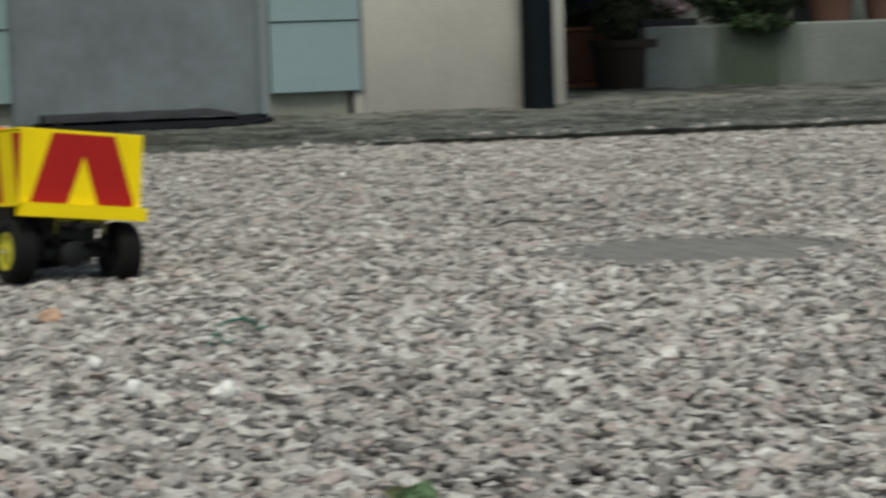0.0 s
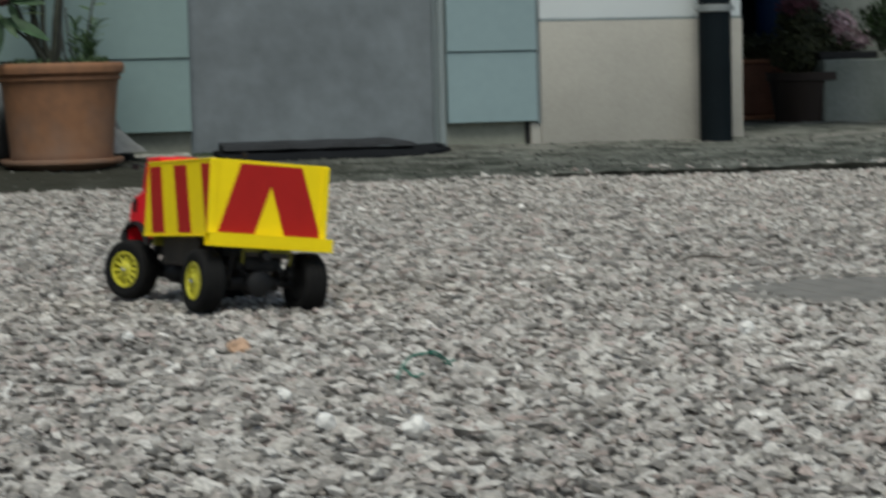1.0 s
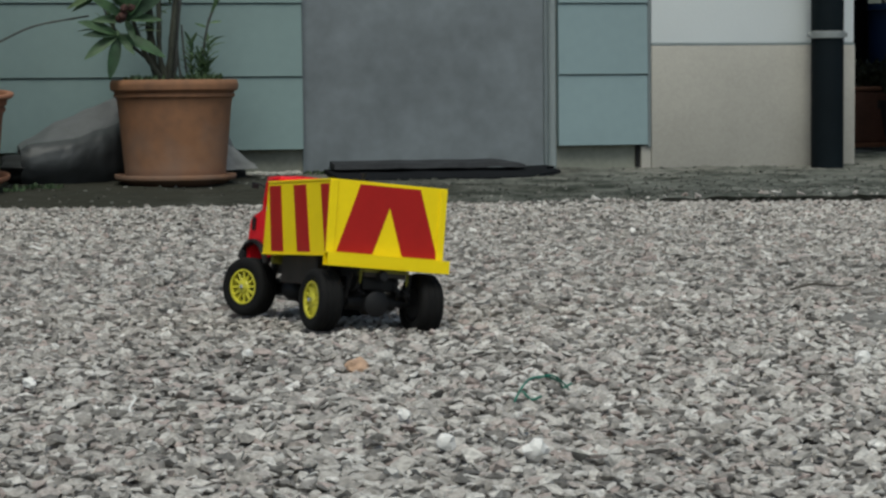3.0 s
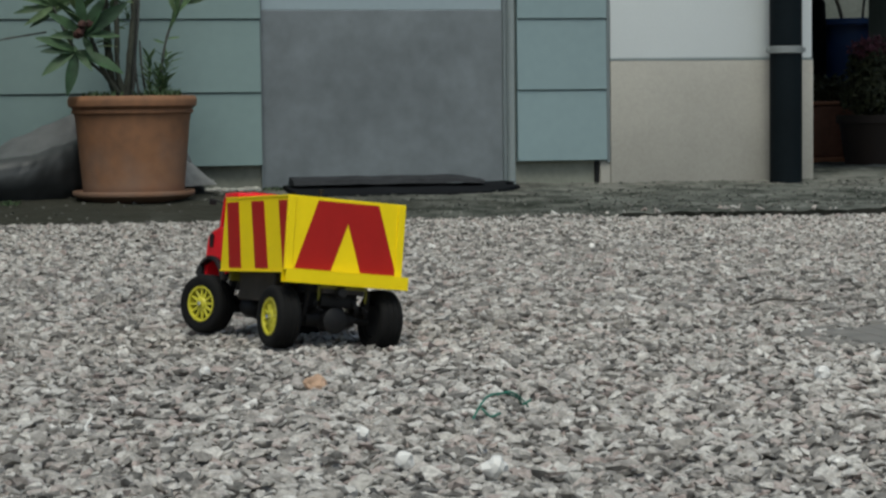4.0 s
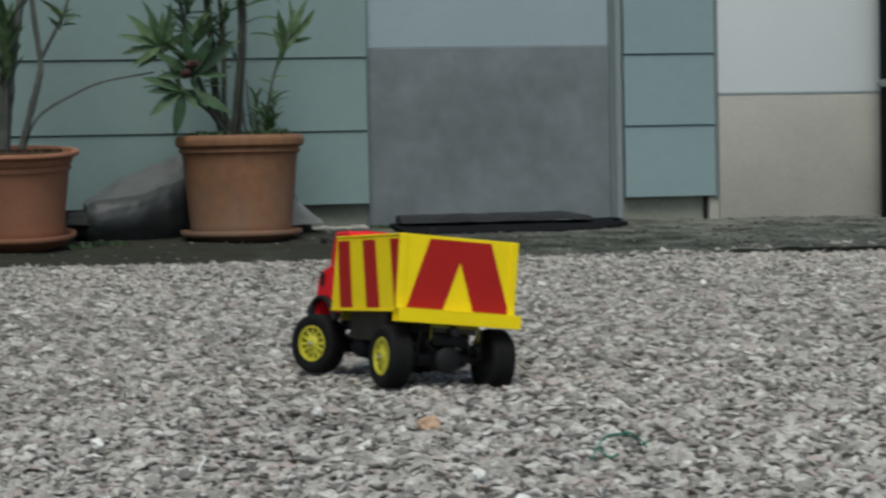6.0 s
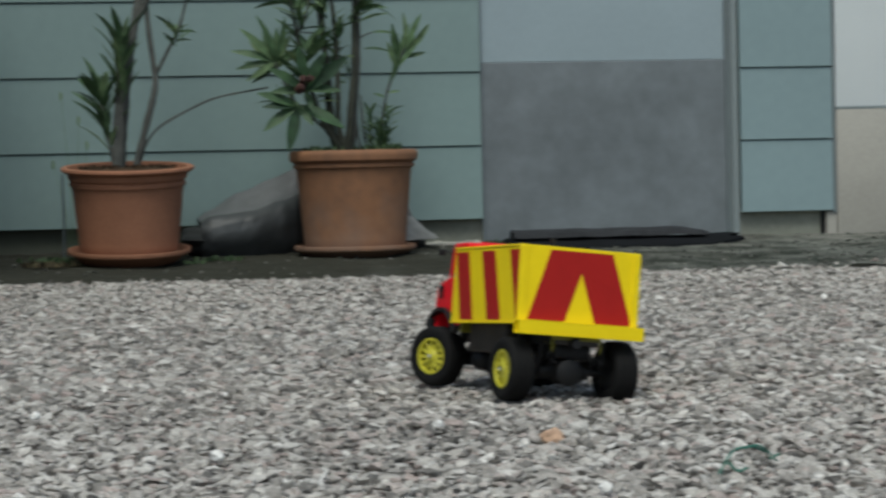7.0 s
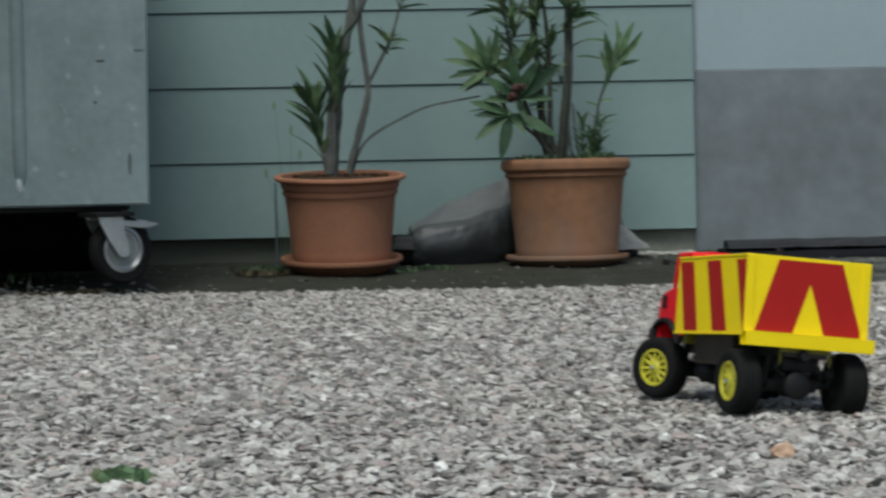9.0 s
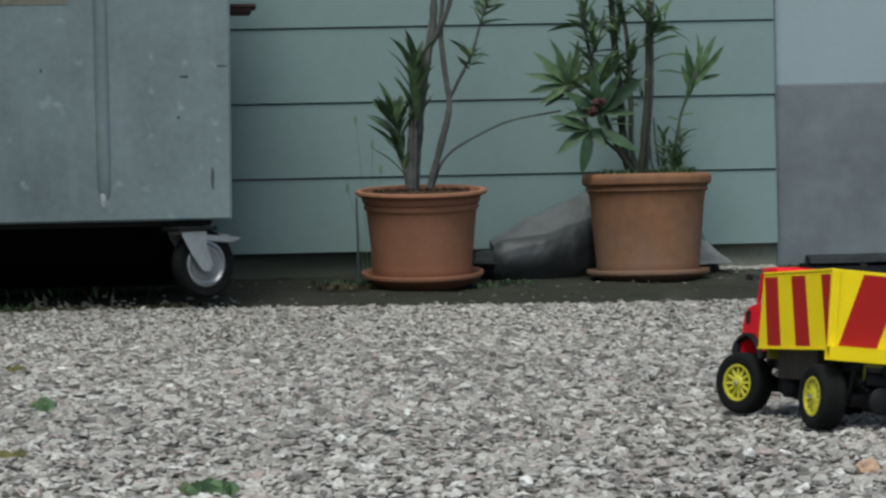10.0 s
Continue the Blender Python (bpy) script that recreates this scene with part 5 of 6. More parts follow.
def castor(x, y, turn):
    # mount plate in black, with the container's shadow put into its colour
    c = part("castor", boxed(-0.11, 0.02, -0.05, 0.05, 0.196, 0.2085, 0.002), M_BLACK, wc, "swivel castor")
    c.matrix_basis = pose(x, y, 0.0, 0, 0, turn)
    bm = bmesh.new()
    for s in (-1, 1):
        prism(bm, [(-0.094, 0.194), (-0.008, 0.194), (-0.008, 0.155), (0.006, 0.115), (0.012, 0.098), (0.004, 0.080), (-0.022, 0.080), (-0.056, 0.125), (-0.086, 0.175)], "y", s * 0.031, s * 0.035, 0)
    box(bm, -0.085, -0.010, -0.031, 0.031, 0.186, 0.1955, 0.002)
    part("fork", bm, M_STEEL, c, "zinc plated fork")
    w = part("wheel", lathe(bmesh.new(), [(0.066, -0.02), (0.09, -0.022), (0.097, -0.014), (0.1, 0.0), (0.097, 0.014), (0.09, 0.022), (0.066, 0.02)], 40, "y", (0, 0, 0.1), closed=True), M_RUBBER, c, "black rubber tyre", smooth=True)
    part("hub", lathe(bmesh.new(), [(0.066, -0.018), (0.060, -0.020), (0.054, -0.010), (0.024, -0.007), (0.020, -0.024), (0.020, 0.024), (0.024, 0.007), (0.054, 0.010), (0.060, 0.020), (0.066, 0.018)], 32, "y", (0, 0, 0.1), closed=True), M_STEEL, c, "pressed steel wheel disc", smooth=True)
    part("hub_cap", lathe(bmesh.new(), [(0.050, -0.0135), (0.050, 0.0135)], 28, "y", (0, 0, 0.1)), M_CLAMP, c, "dull grey hub cover")
    part("brake_pedal", prism(bmesh.new(), [(-0.012, 0.166), (0.08, 0.158), (0.105, 0.164), (0.118, 0.172), (0.08, 0.178), (-0.008, 0.186)], "y", -0.028, 0.028, 0.003), M_STEEL, c, "steel brake pedal")
    return c


castor(-1.834, -1.000, 34)
castor(BX0 + 0.14, -0.955, -15)
castor(-1.87, BY1 - 0.10, 20)
castor(BX0 + 0.14, BY1 - 0.10, 4)


# ---- toy truck: x ahead, y to its left, z up, origin on the ground under the rear axle ----
TRUCK = pose(-0.702, -4.80, -0.0335, 0, 0, 90 + 13.6) @ pose(0, 0, 0, 5.0, 0.1, 0)
tt = thing("toy_truck", TRUCK, "toy truck with red cab and yellow box body, dark red stripes", "toy truck")
WB, TRK, WR = 0.260, 0.0755, 0.0425

# box body
X0, X1, YH, Z0, Z1 = -0.030, 0.190, 0.0865, 0.098, 0.1955
bm = bmesh.new()
box(bm, X0 + 0.002, X1, -YH + 0.002, YH - 0.002, Z0, Z0 + 0.003)
box(bm, X1 - 0.002, X1, -YH + 0.002, YH - 0.002, Z0 + 0.0031, Z1 - 0.002)
body = part("cargo_box", bm, M_YELLOW, tt, "yellow box body with slanted dark red stripes")
L = X1 - X0
for s in (1, -1):
    bm = bmesh.new()
    lo, hi = sorted((s * (YH - 0.0018), s * YH))
    prism(bm, [(X0 + 0.001, Z0 - 0.001), (X1 + 0.004, Z0 - 0.001), (X1, Z1), (X0 + 0.001, Z1)], "y", lo, hi, 0.0004)
    side = part("side_panel", bm, M_YELLOW, body)
    for (t0, t1, b0, b1) in ((0.02, 0.215, 0.13, 0.33), (0.42, 0.62, 0.555, 0.757), (0.85, 0.985, 0.985, 0.99)):
        bm = bmesh.new()
        a, b = sorted((s * (YH + 0.0002), s * (YH + 0.0006)))
        zt, zb = Z1 - 0.004, Z0 + 0.001
        prism(bm, [(X1 - L * t0, zt), (X1 - L * t1, zt), (X1 - L * b1, zb), (X1 - L * b0, zb)], "y", a, b)
        part("red_stripe", bm, M_TAPE, side, "dark red slanted stripe")
    bm = bmesh.new()
    box(bm, X0, X1, *sorted((s * (YH - 0.006), s * (YH + 0.0012))), Z1 + 0.0002, Z1 + 0.003, 0.0006)
    part("top_rail", bm, M_YELLOW, body)
    bm = bmesh.new()
    box(bm, X0 - 0.001, X1 + 0.003, *sorted((s * (YH - 0.004), s * (YH + 0.002))), Z0 - 0.004, Z0 - 0.0012, 0.0006)
    part("bottom_rail", bm, M_YELLOW, body)
bm = bmesh.new()
box(bm, X0 - 0.0015, X0 + 0.0005, -YH - 0.001, YH + 0.001, Z0, Z1 + 0.003, 0.0005)
rear = part("rear_panel", bm, M_YELLOW, body)
# upright edge strips of the tailgate
for s in (1, -1):
    part("edge_strip", boxed(X0 - 0.004, X0 - 0.0016, *sorted((s * (YH - 0.010), s * (YH + 0.001))), Z0 + 0.001, Z1 + 0.002, 0.0006), M_YELLOW, rear)


def rear_y(f):
    return YH * (1 - 2 * f)


zt, zb = Z1 - 0.0015, Z0 + 0.003
apex = zb + 0.70 * (zt - zb)
for poly in ([(rear_y(0.25), zt), (rear_y(0.515), zt), (rear_y(0.515), apex), (rear_y(0.39), zb), (rear_y(0.08), zb)],
             [(rear_y(0.515), zt), (rear_y(0.772), zt), (rear_y(0.958), zb), (rear_y(0.645), zb), (rear_y(0.515), apex)]):
    part("red_chevron", prism(bmesh.new(), poly, "x", X0 - 0.0022, X0 - 0.0017), M_TAPE, rear, "dark red half chevron")
# lids on top
part("top_lid", boxed(X0 + 0.001, X1 - 0.001, -YH + 0.0065, YH - 0.0065, Z1 - 0.004, Z1 - 0.0005, 0.0008), M_YELLOW, body)
part("hatch", boxed(0.03, 0.15, -0.05, 0.045, Z1 - 0.0003, Z1 + 0.0055, 0.002), M_YELLOW, body, "raised yellow roof hatch")
for s in (-1, 1):
    part("hatch_bolt", tube(bmesh.new(), [(0.07, s * 0.02, Z1 + 0.0053), (0.07, s * 0.02, Z1 + 0.007)], 0.003, n=10), M_CHROME, body)

# rear cross beam, a hollow section
bm = bmesh.new()
ya, yb, xa, xb, za, zc = -0.091, 0.091, -0.048, -0.0325, 0.0815, 0.0995
box(bm, xa, xb, ya, yb, zc - 0.0015, zc)
box(bm, xa, xb, ya, yb, za, za + 0.0015)
box(bm, xa, xa + 0.0015, ya, yb, za + 0.0016, zc - 0.0016)
box(bm, xb - 0.0015, xb, ya, yb, za + 0.0016, zc - 0.0016)
part("rear_beam", bm, M_YELLOW, tt, "yellow hollow rear cross beam")

# cab
cab = part("cab", boxed(0.196, 0.245, -0.060, 0.060, 0.086, 0.092, 0.001), M_BLACK, tt, "bright red cab with open windows")
CY = 0.072
ARC = [(WB + 0.056 * math.cos(a), 0.057 + 0.056 * math.sin(a)) for a in [math.radians(d) for d in range(36, 145, 9)]]
side_poly = [(0.2885, 0.090)] + [p for p in ARC] + [(0.206, 0.0935), (0.194, 0.0935), (0.194, 0.158), (0.246, 0.158), (0.272, 0.152), (0.284, 0.145), (0.2885, 0.126), (0.2885, 0.095)]
for s in (1, -1):
    lo, hi = sorted((s * (CY - 0.002), s * CY))
    d = part("cab_side", prism(bmesh.new(), side_poly, "y", lo, hi, 0.0005), M_RED, cab)
    # window frame: rear post, divider, front post, roof rail
    yo0, yo1 = sorted((s * (CY - 0.005), s * (CY - 0.0015)))
    for post in ([(0.194, 0.158), (0.2, 0.1575), (0.2, 0.2), (0.194, 0.2)], [(0.2255, 0.156), (0.228, 0.156), (0.2265, 0.2), (0.224, 0.2)], [(0.242, 0.1545), (0.248, 0.154), (0.238, 0.2), (0.2325, 0.2)]):
        part("window_post", prism(bmesh.new(), post, "y", yo0, yo1), M_RED, cab)
    # black wing, intake and badge
    outer = [(WB + 0.060 * math.cos(a), 0.057 + 0.060 * math.sin(a)) for a in [math.radians(q) for q in range(35, 156, 10)]]
    inner = [(WB + 0.0555 * math.cos(a), 0.057 + 0.0555 * math.sin(a)) for a in [math.radians(q) for q in range(155, 34, -10)]]
    f0, f1 = sorted((s * (CY - 0.004), s * (CY + 0.007)))
    part("wing", prism(bmesh.new(), outer + inner, "y", f0, f1, 0.0008), M_BLACK, cab, "black wheel arch flare", smooth=True)
    i0, i1 = sorted((s * (CY + 0.0002), s * (CY + 0.0025)))
    part("air_intake", prism(bmesh.new(), [(0.262, 0.130), (0.272, 0.130), (0.275, 0.146), (0.268, 0.150), (0.261, 0.147)], "y", i0, i1, 0.0006), M_BLACK, cab, "black air intake")
    b0, b1 = sorted((s * (CY + 0.0002), s * (CY + 0.0008)))
    shield = [(0.0, -0.0145), (0.0058, -0.009), (0.0064, 0.0105), (-0.0064, 0.0105), (-0.0058, -0.009)]
    part("door_badge", prism(bmesh.new(), [(0.210 + u, 0.133 + v) for u, v in shield], "y", b0, b1), M_BADGE, cab, "silver shield badge with a dark red field")
    c0, c1 = sorted((s * (CY + 0.0009), s * (CY + 0.0013)))
    part("badge_field", prism(bmesh.new(), [(0.210 + 0.7 * u, 0.133 + 0.72 * v) for u, v in shield], "y", c0, c1), M_BADGE_RED, cab)
    bm = bmesh.new()
    tube(bm, smooth_line([(0.241, s * (CY - 0.002), 0.192), (0.248, s * (CY + 0.006), 0.197), (0.25, s * (CY + 0.011), 0.195)], 4), 0.0012, n=6)
    box(bm, 0.249, 0.2515, *sorted((s * (CY + 0.005), s * (CY + 0.016))), 0.190, 0.1985, 0.0008)
    part("mirror", bm, M_BLACK, cab, "black wing mirror")
bm = bmesh.new()
box(bm, 0.187, 0.241, -0.070, 0.070, 0.1985, 0.208, 0.004, 2)
part("roof", bm, M_RED, cab, smooth=True)
part("roof_ridge", boxed(0.193, 0.233, -0.045, 0.045, 0.2076, 0.2100, 0.0012), M_RED, cab)
bm = bmesh.new()
prism(bm, [(0.2465, 0.1575), (0.272, 0.151), (0.2845, 0.144), (0.289, 0.126), (0.289, 0.090), (0.2848, 0.090), (0.2848, 0.125), (0.280, 0.1415), (0.270, 0.1480), (0.2465, 0.1545)], "y", -0.0698, 0.0698)
part("bonnet", bm, M_RED, cab)
part("grille", boxed(0.2892, 0.2910, -0.055, 0.055, 0.098, 0.124, 0.0006), M_BLACK, cab, "black grille")
bm = bmesh.new()
box(bm, 0.1925, 0.1942, -0.069, 0.069, 0.088, 0.164)
for y0, y1 in ((-0.069, -0.058), (-0.006, 0.006), (0.058, 0.069)):
    box(bm, 0.1925, 0.1942, y0, y1, 0.1642, 0.199)
part("rear_wall", bm, M_RED, cab)
bm = bmesh.new()
prism(bm, [(0.246, 0.153), (0.248, 0.153), (0.238, 0.2), (0.236, 0.2)], "y", -0.003, 0.003)
part("windscreen_post", bm, M_RED, cab)
part("seat", boxed(0.203, 0.222, 0.012, 0.05, 0.0925, 0.135, 0.004), M_BLACK, cab, "black cab seat")
part("seat", boxed(0.203, 0.222, -0.05, -0.012, 0.0925, 0.135, 0.004), M_BLACK, cab, "black cab seat")
bm = bmesh.new()
box(bm, 0.2895, 0.302, -0.080, 0.080, 0.086, 0.102, 0.002)
for s in (-1, 1):
    box(bm, 0.272, 0.2893, *sorted((s * 0.0275, s * 0.0365)), 0.0865, 0.098, 0.001)
part("bumper", bm, M_BLACK, tt, "black front bumper")
bm = bmesh.new()
tube(bm, [(0.1905, -0.0605, 0.17), (0.1905, -0.0605, 0.219)], 0.0032, n=12)
tube(bm, [(0.1905, -0.0605, 0.2192), (0.1905, -0.0605, 0.2235)], 0.0046, n=12)
part("exhaust_stack", bm, M_BLACK, tt, "black exhaust stack")
part("mudguard", boxed(0.186, 0.1915, -0.074, 0.074, 0.082, 0.0965, 0.001), M_OLIVE, tt, "olive yellow cab support")

# chassis
bm = bmesh.new()
for s in (-1, 1):
    box(bm, -0.026, 0.283, *sorted((s * 0.028, s * 0.036)), 0.070, 0.086, 0.001)
for x in (-0.02, 0.045, 0.18, 0.275):
    box(bm, x, x + 0.008, -0.0275, 0.0275, 0.072, 0.084, 0.001)
part("chassis_rail", bm, M_BLACK, tt, "black ladder frame")
part("battery_box", boxed(0.052, 0.176, -0.064, 0.064, 0.056, 0.0955, 0.002), M_BROWN, tt, "brown-black box between the axles")


def axle(x, turn):
    ob = part("axle", tube(bmesh.new(), [(0, -0.055, 0), (0, 0.055, 0)], 0.0062, n=14), M_BLACK, tt, "black axle with its gear housing", smooth=True)
    ob.matrix_basis = pose(x, 0, WR)
    bm = bmesh.new()
    blob(bm, (0.0, 0.004, 0.0), (0.019, 0.019, 0.020), 0.35, 2.6, 2)
    tube(bm, [(0.0, -0.032, 0.0), (0.0, 0.040, 0.0)], 0.011, n=12)
    lathe(bm, [(0.013, -0.029), (0.018, -0.026), (0.018, -0.022)], 14, "x", (0, 0.004, -0.001))
    tube(bm, [(0.0, 0.008, 0.0), (0.03 if turn else 0.035, 0.008, 0.006)], 0.010, 0.007, n=12)
    part("gear_housing", bm, M_BLACK, ob, smooth=True)
    for s in (-1, 1):
        bm = bmesh.new()
        for k in range(4):
            w = 0.046 - 0.008 * k
            line = [(-w, s * 0.034, 0.014 + 0.0022 * k), (0, s * 0.034, 0.0075 + 0.0022 * k), (w, s * 0.034, 0.014 + 0.0022 * k)]
            tube(bm, smooth_line(line, 4), 0.0012, n=6)
        part("leaf_spring", bm, M_BLACK, ob)
        bm = bmesh.new()
        tube(bm, [(-0.012, s * 0.046, 0.006), (-0.022, s * 0.044, 0.04)], 0.0042, n=10)
        tube(bm, [(-0.0122, s * 0.046, 0.002), (-0.018, s * 0.045, 0.024)], 0.0018, n=8)
        part("shock_absorber", bm, M_BLACK, ob)
    return ob


axle(0.0, 0)
axle(WB, 1)
part("drive_shaft", tube(bmesh.new(), [(0.03, 0.008, 0.05), (0.09, 0.004, 0.058)], 0.004, n=10), M_STEEL, tt)
part("drive_shaft", tube(bmesh.new(), [(0.165, 0.004, 0.058), (0.225, 0.008, 0.05)], 0.004, n=10), M_STEEL, tt)
bm = bmesh.new()
blob(bm, (0.2, 0.03, 0.047), (0.024, 0.02, 0.016), 0.1, 2, 2)
part("fuel_tank", bm, M_BLACK, tt, smooth=True)
for s in (-1, 1):
    bm = bmesh.new()
    prism(bm, [(-0.036, 0.081), (-0.031, 0.081), (-0.030, 0.066), (-0.033, 0.060), (-0.036, 0.066)], "y", *sorted((s * 0.034, s * 0.0355)))
    part("hanger", bm, M_OLIVE, tt, "olive yellow spring hanger")
part("hitch_bar", boxed(-0.036, -0.031, -0.0338, 0.0338, 0.0765, 0.0812, 0.0006), M_OLIVE, tt, "olive yellow hitch bar")
bm = bmesh.new()
box(bm, -0.022, 0.034, -0.026, 0.026, 0.052, 0.0715, 0.004, 2)
box(bm, 0.034, 0.050, -0.050, 0.050, 0.060, 0.085, 0.003)
tube(bm, smooth_line([(-0.018, -0.020, 0.066), (-0.024, -0.028, 0.050), (0.0, -0.034, 0.040)], 5), 0.0035, n=8)
tube(bm, smooth_line([(-0.018, 0.030, 0.070), (-0.026, 0.036, 0.056), (0.0, 0.040, 0.046)], 5), 0.003, n=8)
tube(bm, [(0.0, -0.048, 0.032), (0.10, -0.030, 0.048)], 0.003, n=8)
tube(bm, [(0.0, 0.048, 0.032), (0.10, 0.030, 0.048)], 0.003, n=8)
part("running_gear", bm, M_BLACK, tt, "black gearbox, links and cables under the body", smooth=True)
part("hitch_plate", boxed(-0.0345, -0.0325, -0.030, 0.030, 0.0705, 0.081, 0.0006), M_BROWN, tt, "dark hitch plate")
part("tow_hitch", lathe(bmesh.new(), [(0.006, -0.045), (0.008, -0.040), (0.008, -0.0345)], 12, "x", (0, 0.004, 0.072)), M_BLACK, tt)

# wheels
TYRE = [(0.0262, -0.0150), (0.033, -0.0168), (0.0385, -0.0162), (0.0412, -0.0135), (0.0424, -0.0095), (0.0416, -0.0085), (0.0416, -0.0070), (0.0425, -0.006), (0.0425, -0.0012),
        (0.0417, -0.0006), (0.0417, 0.0006), (0.0425, 0.0012), (0.0425, 0.006), (0.0416, 0.0070), (0.0416, 0.0085), (0.0424, 0.0095), (0.0412, 0.0135), (0.0385, 0.0162), (0.033, 0.0168), (0.0262, 0.0150)]


def wheel(x, y, steer, spin):
    w = part("wheel", lathe(bmesh.new(), TYRE, 56, "y", closed=True), M_RUBBER, tt, "black ribbed tyre on a yellow spoked rim", smooth=True)
    w.matrix_basis = pose(x, y, WR, 0, 0, steer + (0 if y > 0 else 180)) @ pose(0, 0, 0, 0, spin, 0)
    bm = bmesh.new()
    lathe(bm, [(0.0262, 0.004), (0.0262, 0.0135), (0.0252, 0.0150), (0.0226, 0.0148), (0.0218, 0.0110), (0.0222, 0.004)], 40, "y", closed=True)
    part("rim", bm, M_RIM, w, "yellow plastic rim", smooth=True)
    part("rim_barrel", lathe(bmesh.new(), [(0.0262, -0.0145), (0.0262, 0.0038), (0.0224, 0.0038), (0.0238, -0.0145)], 40, "y", closed=True), M_BLACK, w, "black inner barrel of the rim", smooth=True)
    for k in range(12):
        a = math.radians(30 * k)
        bm = bmesh.new()
        prism(bm, [(0.0085, -0.0024), (0.0223, -0.0014), (0.0223, 0.0014), (0.0085, 0.0024)], "z", 0.0092, 0.0128, 0.0004)
        sp = part("spoke", bm, M_RIM, w)
        sp.matrix_basis = pose(0, 0, 0, -90, 0, 0) @ pose(0, 0, 0, 0, 0, 30 * k)
    part("hub", lathe(bmesh.new(), [(0.0093, 0.006), (0.0095, 0.0125), (0.0078, 0.0142), (0.0042, 0.0145)], 20, "y"), M_RIM, w, smooth=True)
    part("wheel_nut", lathe(bmesh.new(), [(0.0036, 0.0146), (0.0036, 0.0185), (0.0022, 0.0195)], 6, "y"), M_CHROME, w, "chrome wheel nut")
    part("rim_disc", lathe(bmesh.new(), [(0.0215, -0.0135), (0.0215, -0.004), (0.010, 0.002), (0.0075, 0.002)], 28, "y"), M_BLACK, w, "inner wheel disc", smooth=True)
    return w


wheel(0.0, TRK, 0, 12)
wheel(0.0, -TRK, 0, 25)
wheel(WB, TRK, 24, 5)
wheel(WB, -TRK, 24, 40)

# the sprung body leans on its axles
LEAN = pose(0, 0, 0.006, 1.5, 2.8, 0)
for ob in tt.children:
    if not ob.name.startswith(("wheel", "axle")):
        ob.matrix_basis = LEAN @ ob.matrix_basis

# ---- small things on the gravel ----
mc = thing("manhole_cover", pose(0.162, -4.93, -0.039), "round grey cast iron manhole cover half sunk in gravel", "manhole cover")
part("plate", lathe(bmesh.new(), [(0.215, -0.01), (0.215, 0.010), (0.211, 0.0125), (0.197, 0.0125), (0.195, 0.009), (0.02, 0.0095)], 56), M_IRON, mc, smooth=True)
for i in range(-4, 5):
    h = math.sqrt(max(0, 0.185 ** 2 - (i * 0.045) ** 2))
    part("ridge", boxed(i * 0.045 - 0.015, i * 0.045 + 0.015, -h, h, 0.0088, 0.0098, 0.0004), M_IRON, mc)

tw = part("twig", tube(bmesh.new(), smooth_line([(-0.065, -0.02, 0.004), (-0.02, 0.004, 0.010), (0.03, 0.0, 0.006), (0.055, 0.012, 0.010)], 6), 0.0024, 0.0014, 7, 0.6), M_TWIG)
tw.matrix_world = pose(0.112, -4.42, -0.027)
tagged(tw, "short dark dead twig on the gravel", "twig")


def pebble(name, x, y, size, material, label, seed, z=-0.029):
    bm = bmesh.new()
    blob(bm, (0, 0, 0), size, 0.45, 1.6, 2, seed)
    ob = part(name, bm, material)
    ob.matrix_world = pose(x, y, z, 8, 6, seed * 47)
    return tagged(ob, label, "stone", "single stones")


pebble("brick_shard", -0.805, -5.262, (0.018, 0.011, 0.010), M_BRICK, "small orange brick shard lying on the gravel", 1.0, -0.024)
for i, (x, y, s) in enumerate(((-0.839, -5.878, 0.0105), (-0.772, -5.943, 0.0115), (-0.913, -5.104, 0.008), (-0.213, -5.352, 0.0105), (-1.186, -5.319, 0.008), (-1.39, -4.823, 0.007), (-0.838, -5.686, 0.008))):
    pebble("white_stone", x, y, (s, s * 0.85, s * 0.8), M_WHITE_STONE, "whitish quartz stone among the gravel", 3.0 + i, -0.023)

curl = part("plastic_curl", tube(bmesh.new(), smooth_line([(0.002, -0.01, 0.0), (-0.004, -0.006, 0.006), (-0.005, 0.0, 0.012), (0.0, 0.004, 0.018), (0.004, 0.008, 0.024), (0.001, 0.012, 0.027)], 6), 0.0016, 0.0022, 7), M_WHITE_STONE)
curl.matrix_world = pose(-1.093, -5.552, -0.033) @ Matrix.Scale(0.75, 4)
tagged(curl, "small white plastic curl sticking out of the gravel", "litter")

bm = bmesh.new()
tube(bm, smooth_line([(-0.04, -0.04, 0.0), (-0.03, -0.03, 0.012), (-0.015, -0.01, 0.02), (0.005, 0.0, 0.021), (0.022, 0.01, 0.014), (0.03, 0.02, 0.006), (0.04, 0.022, 0.010)], 6), 0.0012, n=6)
tube(bm, smooth_line([(-0.005, -0.005, 0.020), (0.012, 0.002, 0.022), (0.026, 0.008, 0.013), (0.034, 0.012, 0.004)], 6), 0.0011, n=6)
tube(bm, smooth_line([(-0.028, -0.03, 0.010), (-0.02, -0.036, 0.002), (-0.008, -0.03, 0.004)], 6), 0.0013, n=6)
st = part("twine", bm, M_TWINE)
st.matrix_world = pose(-0.664, -5.560, -0.027)
tagged(st, "snippet of green garden twine on the gravel", "twine")

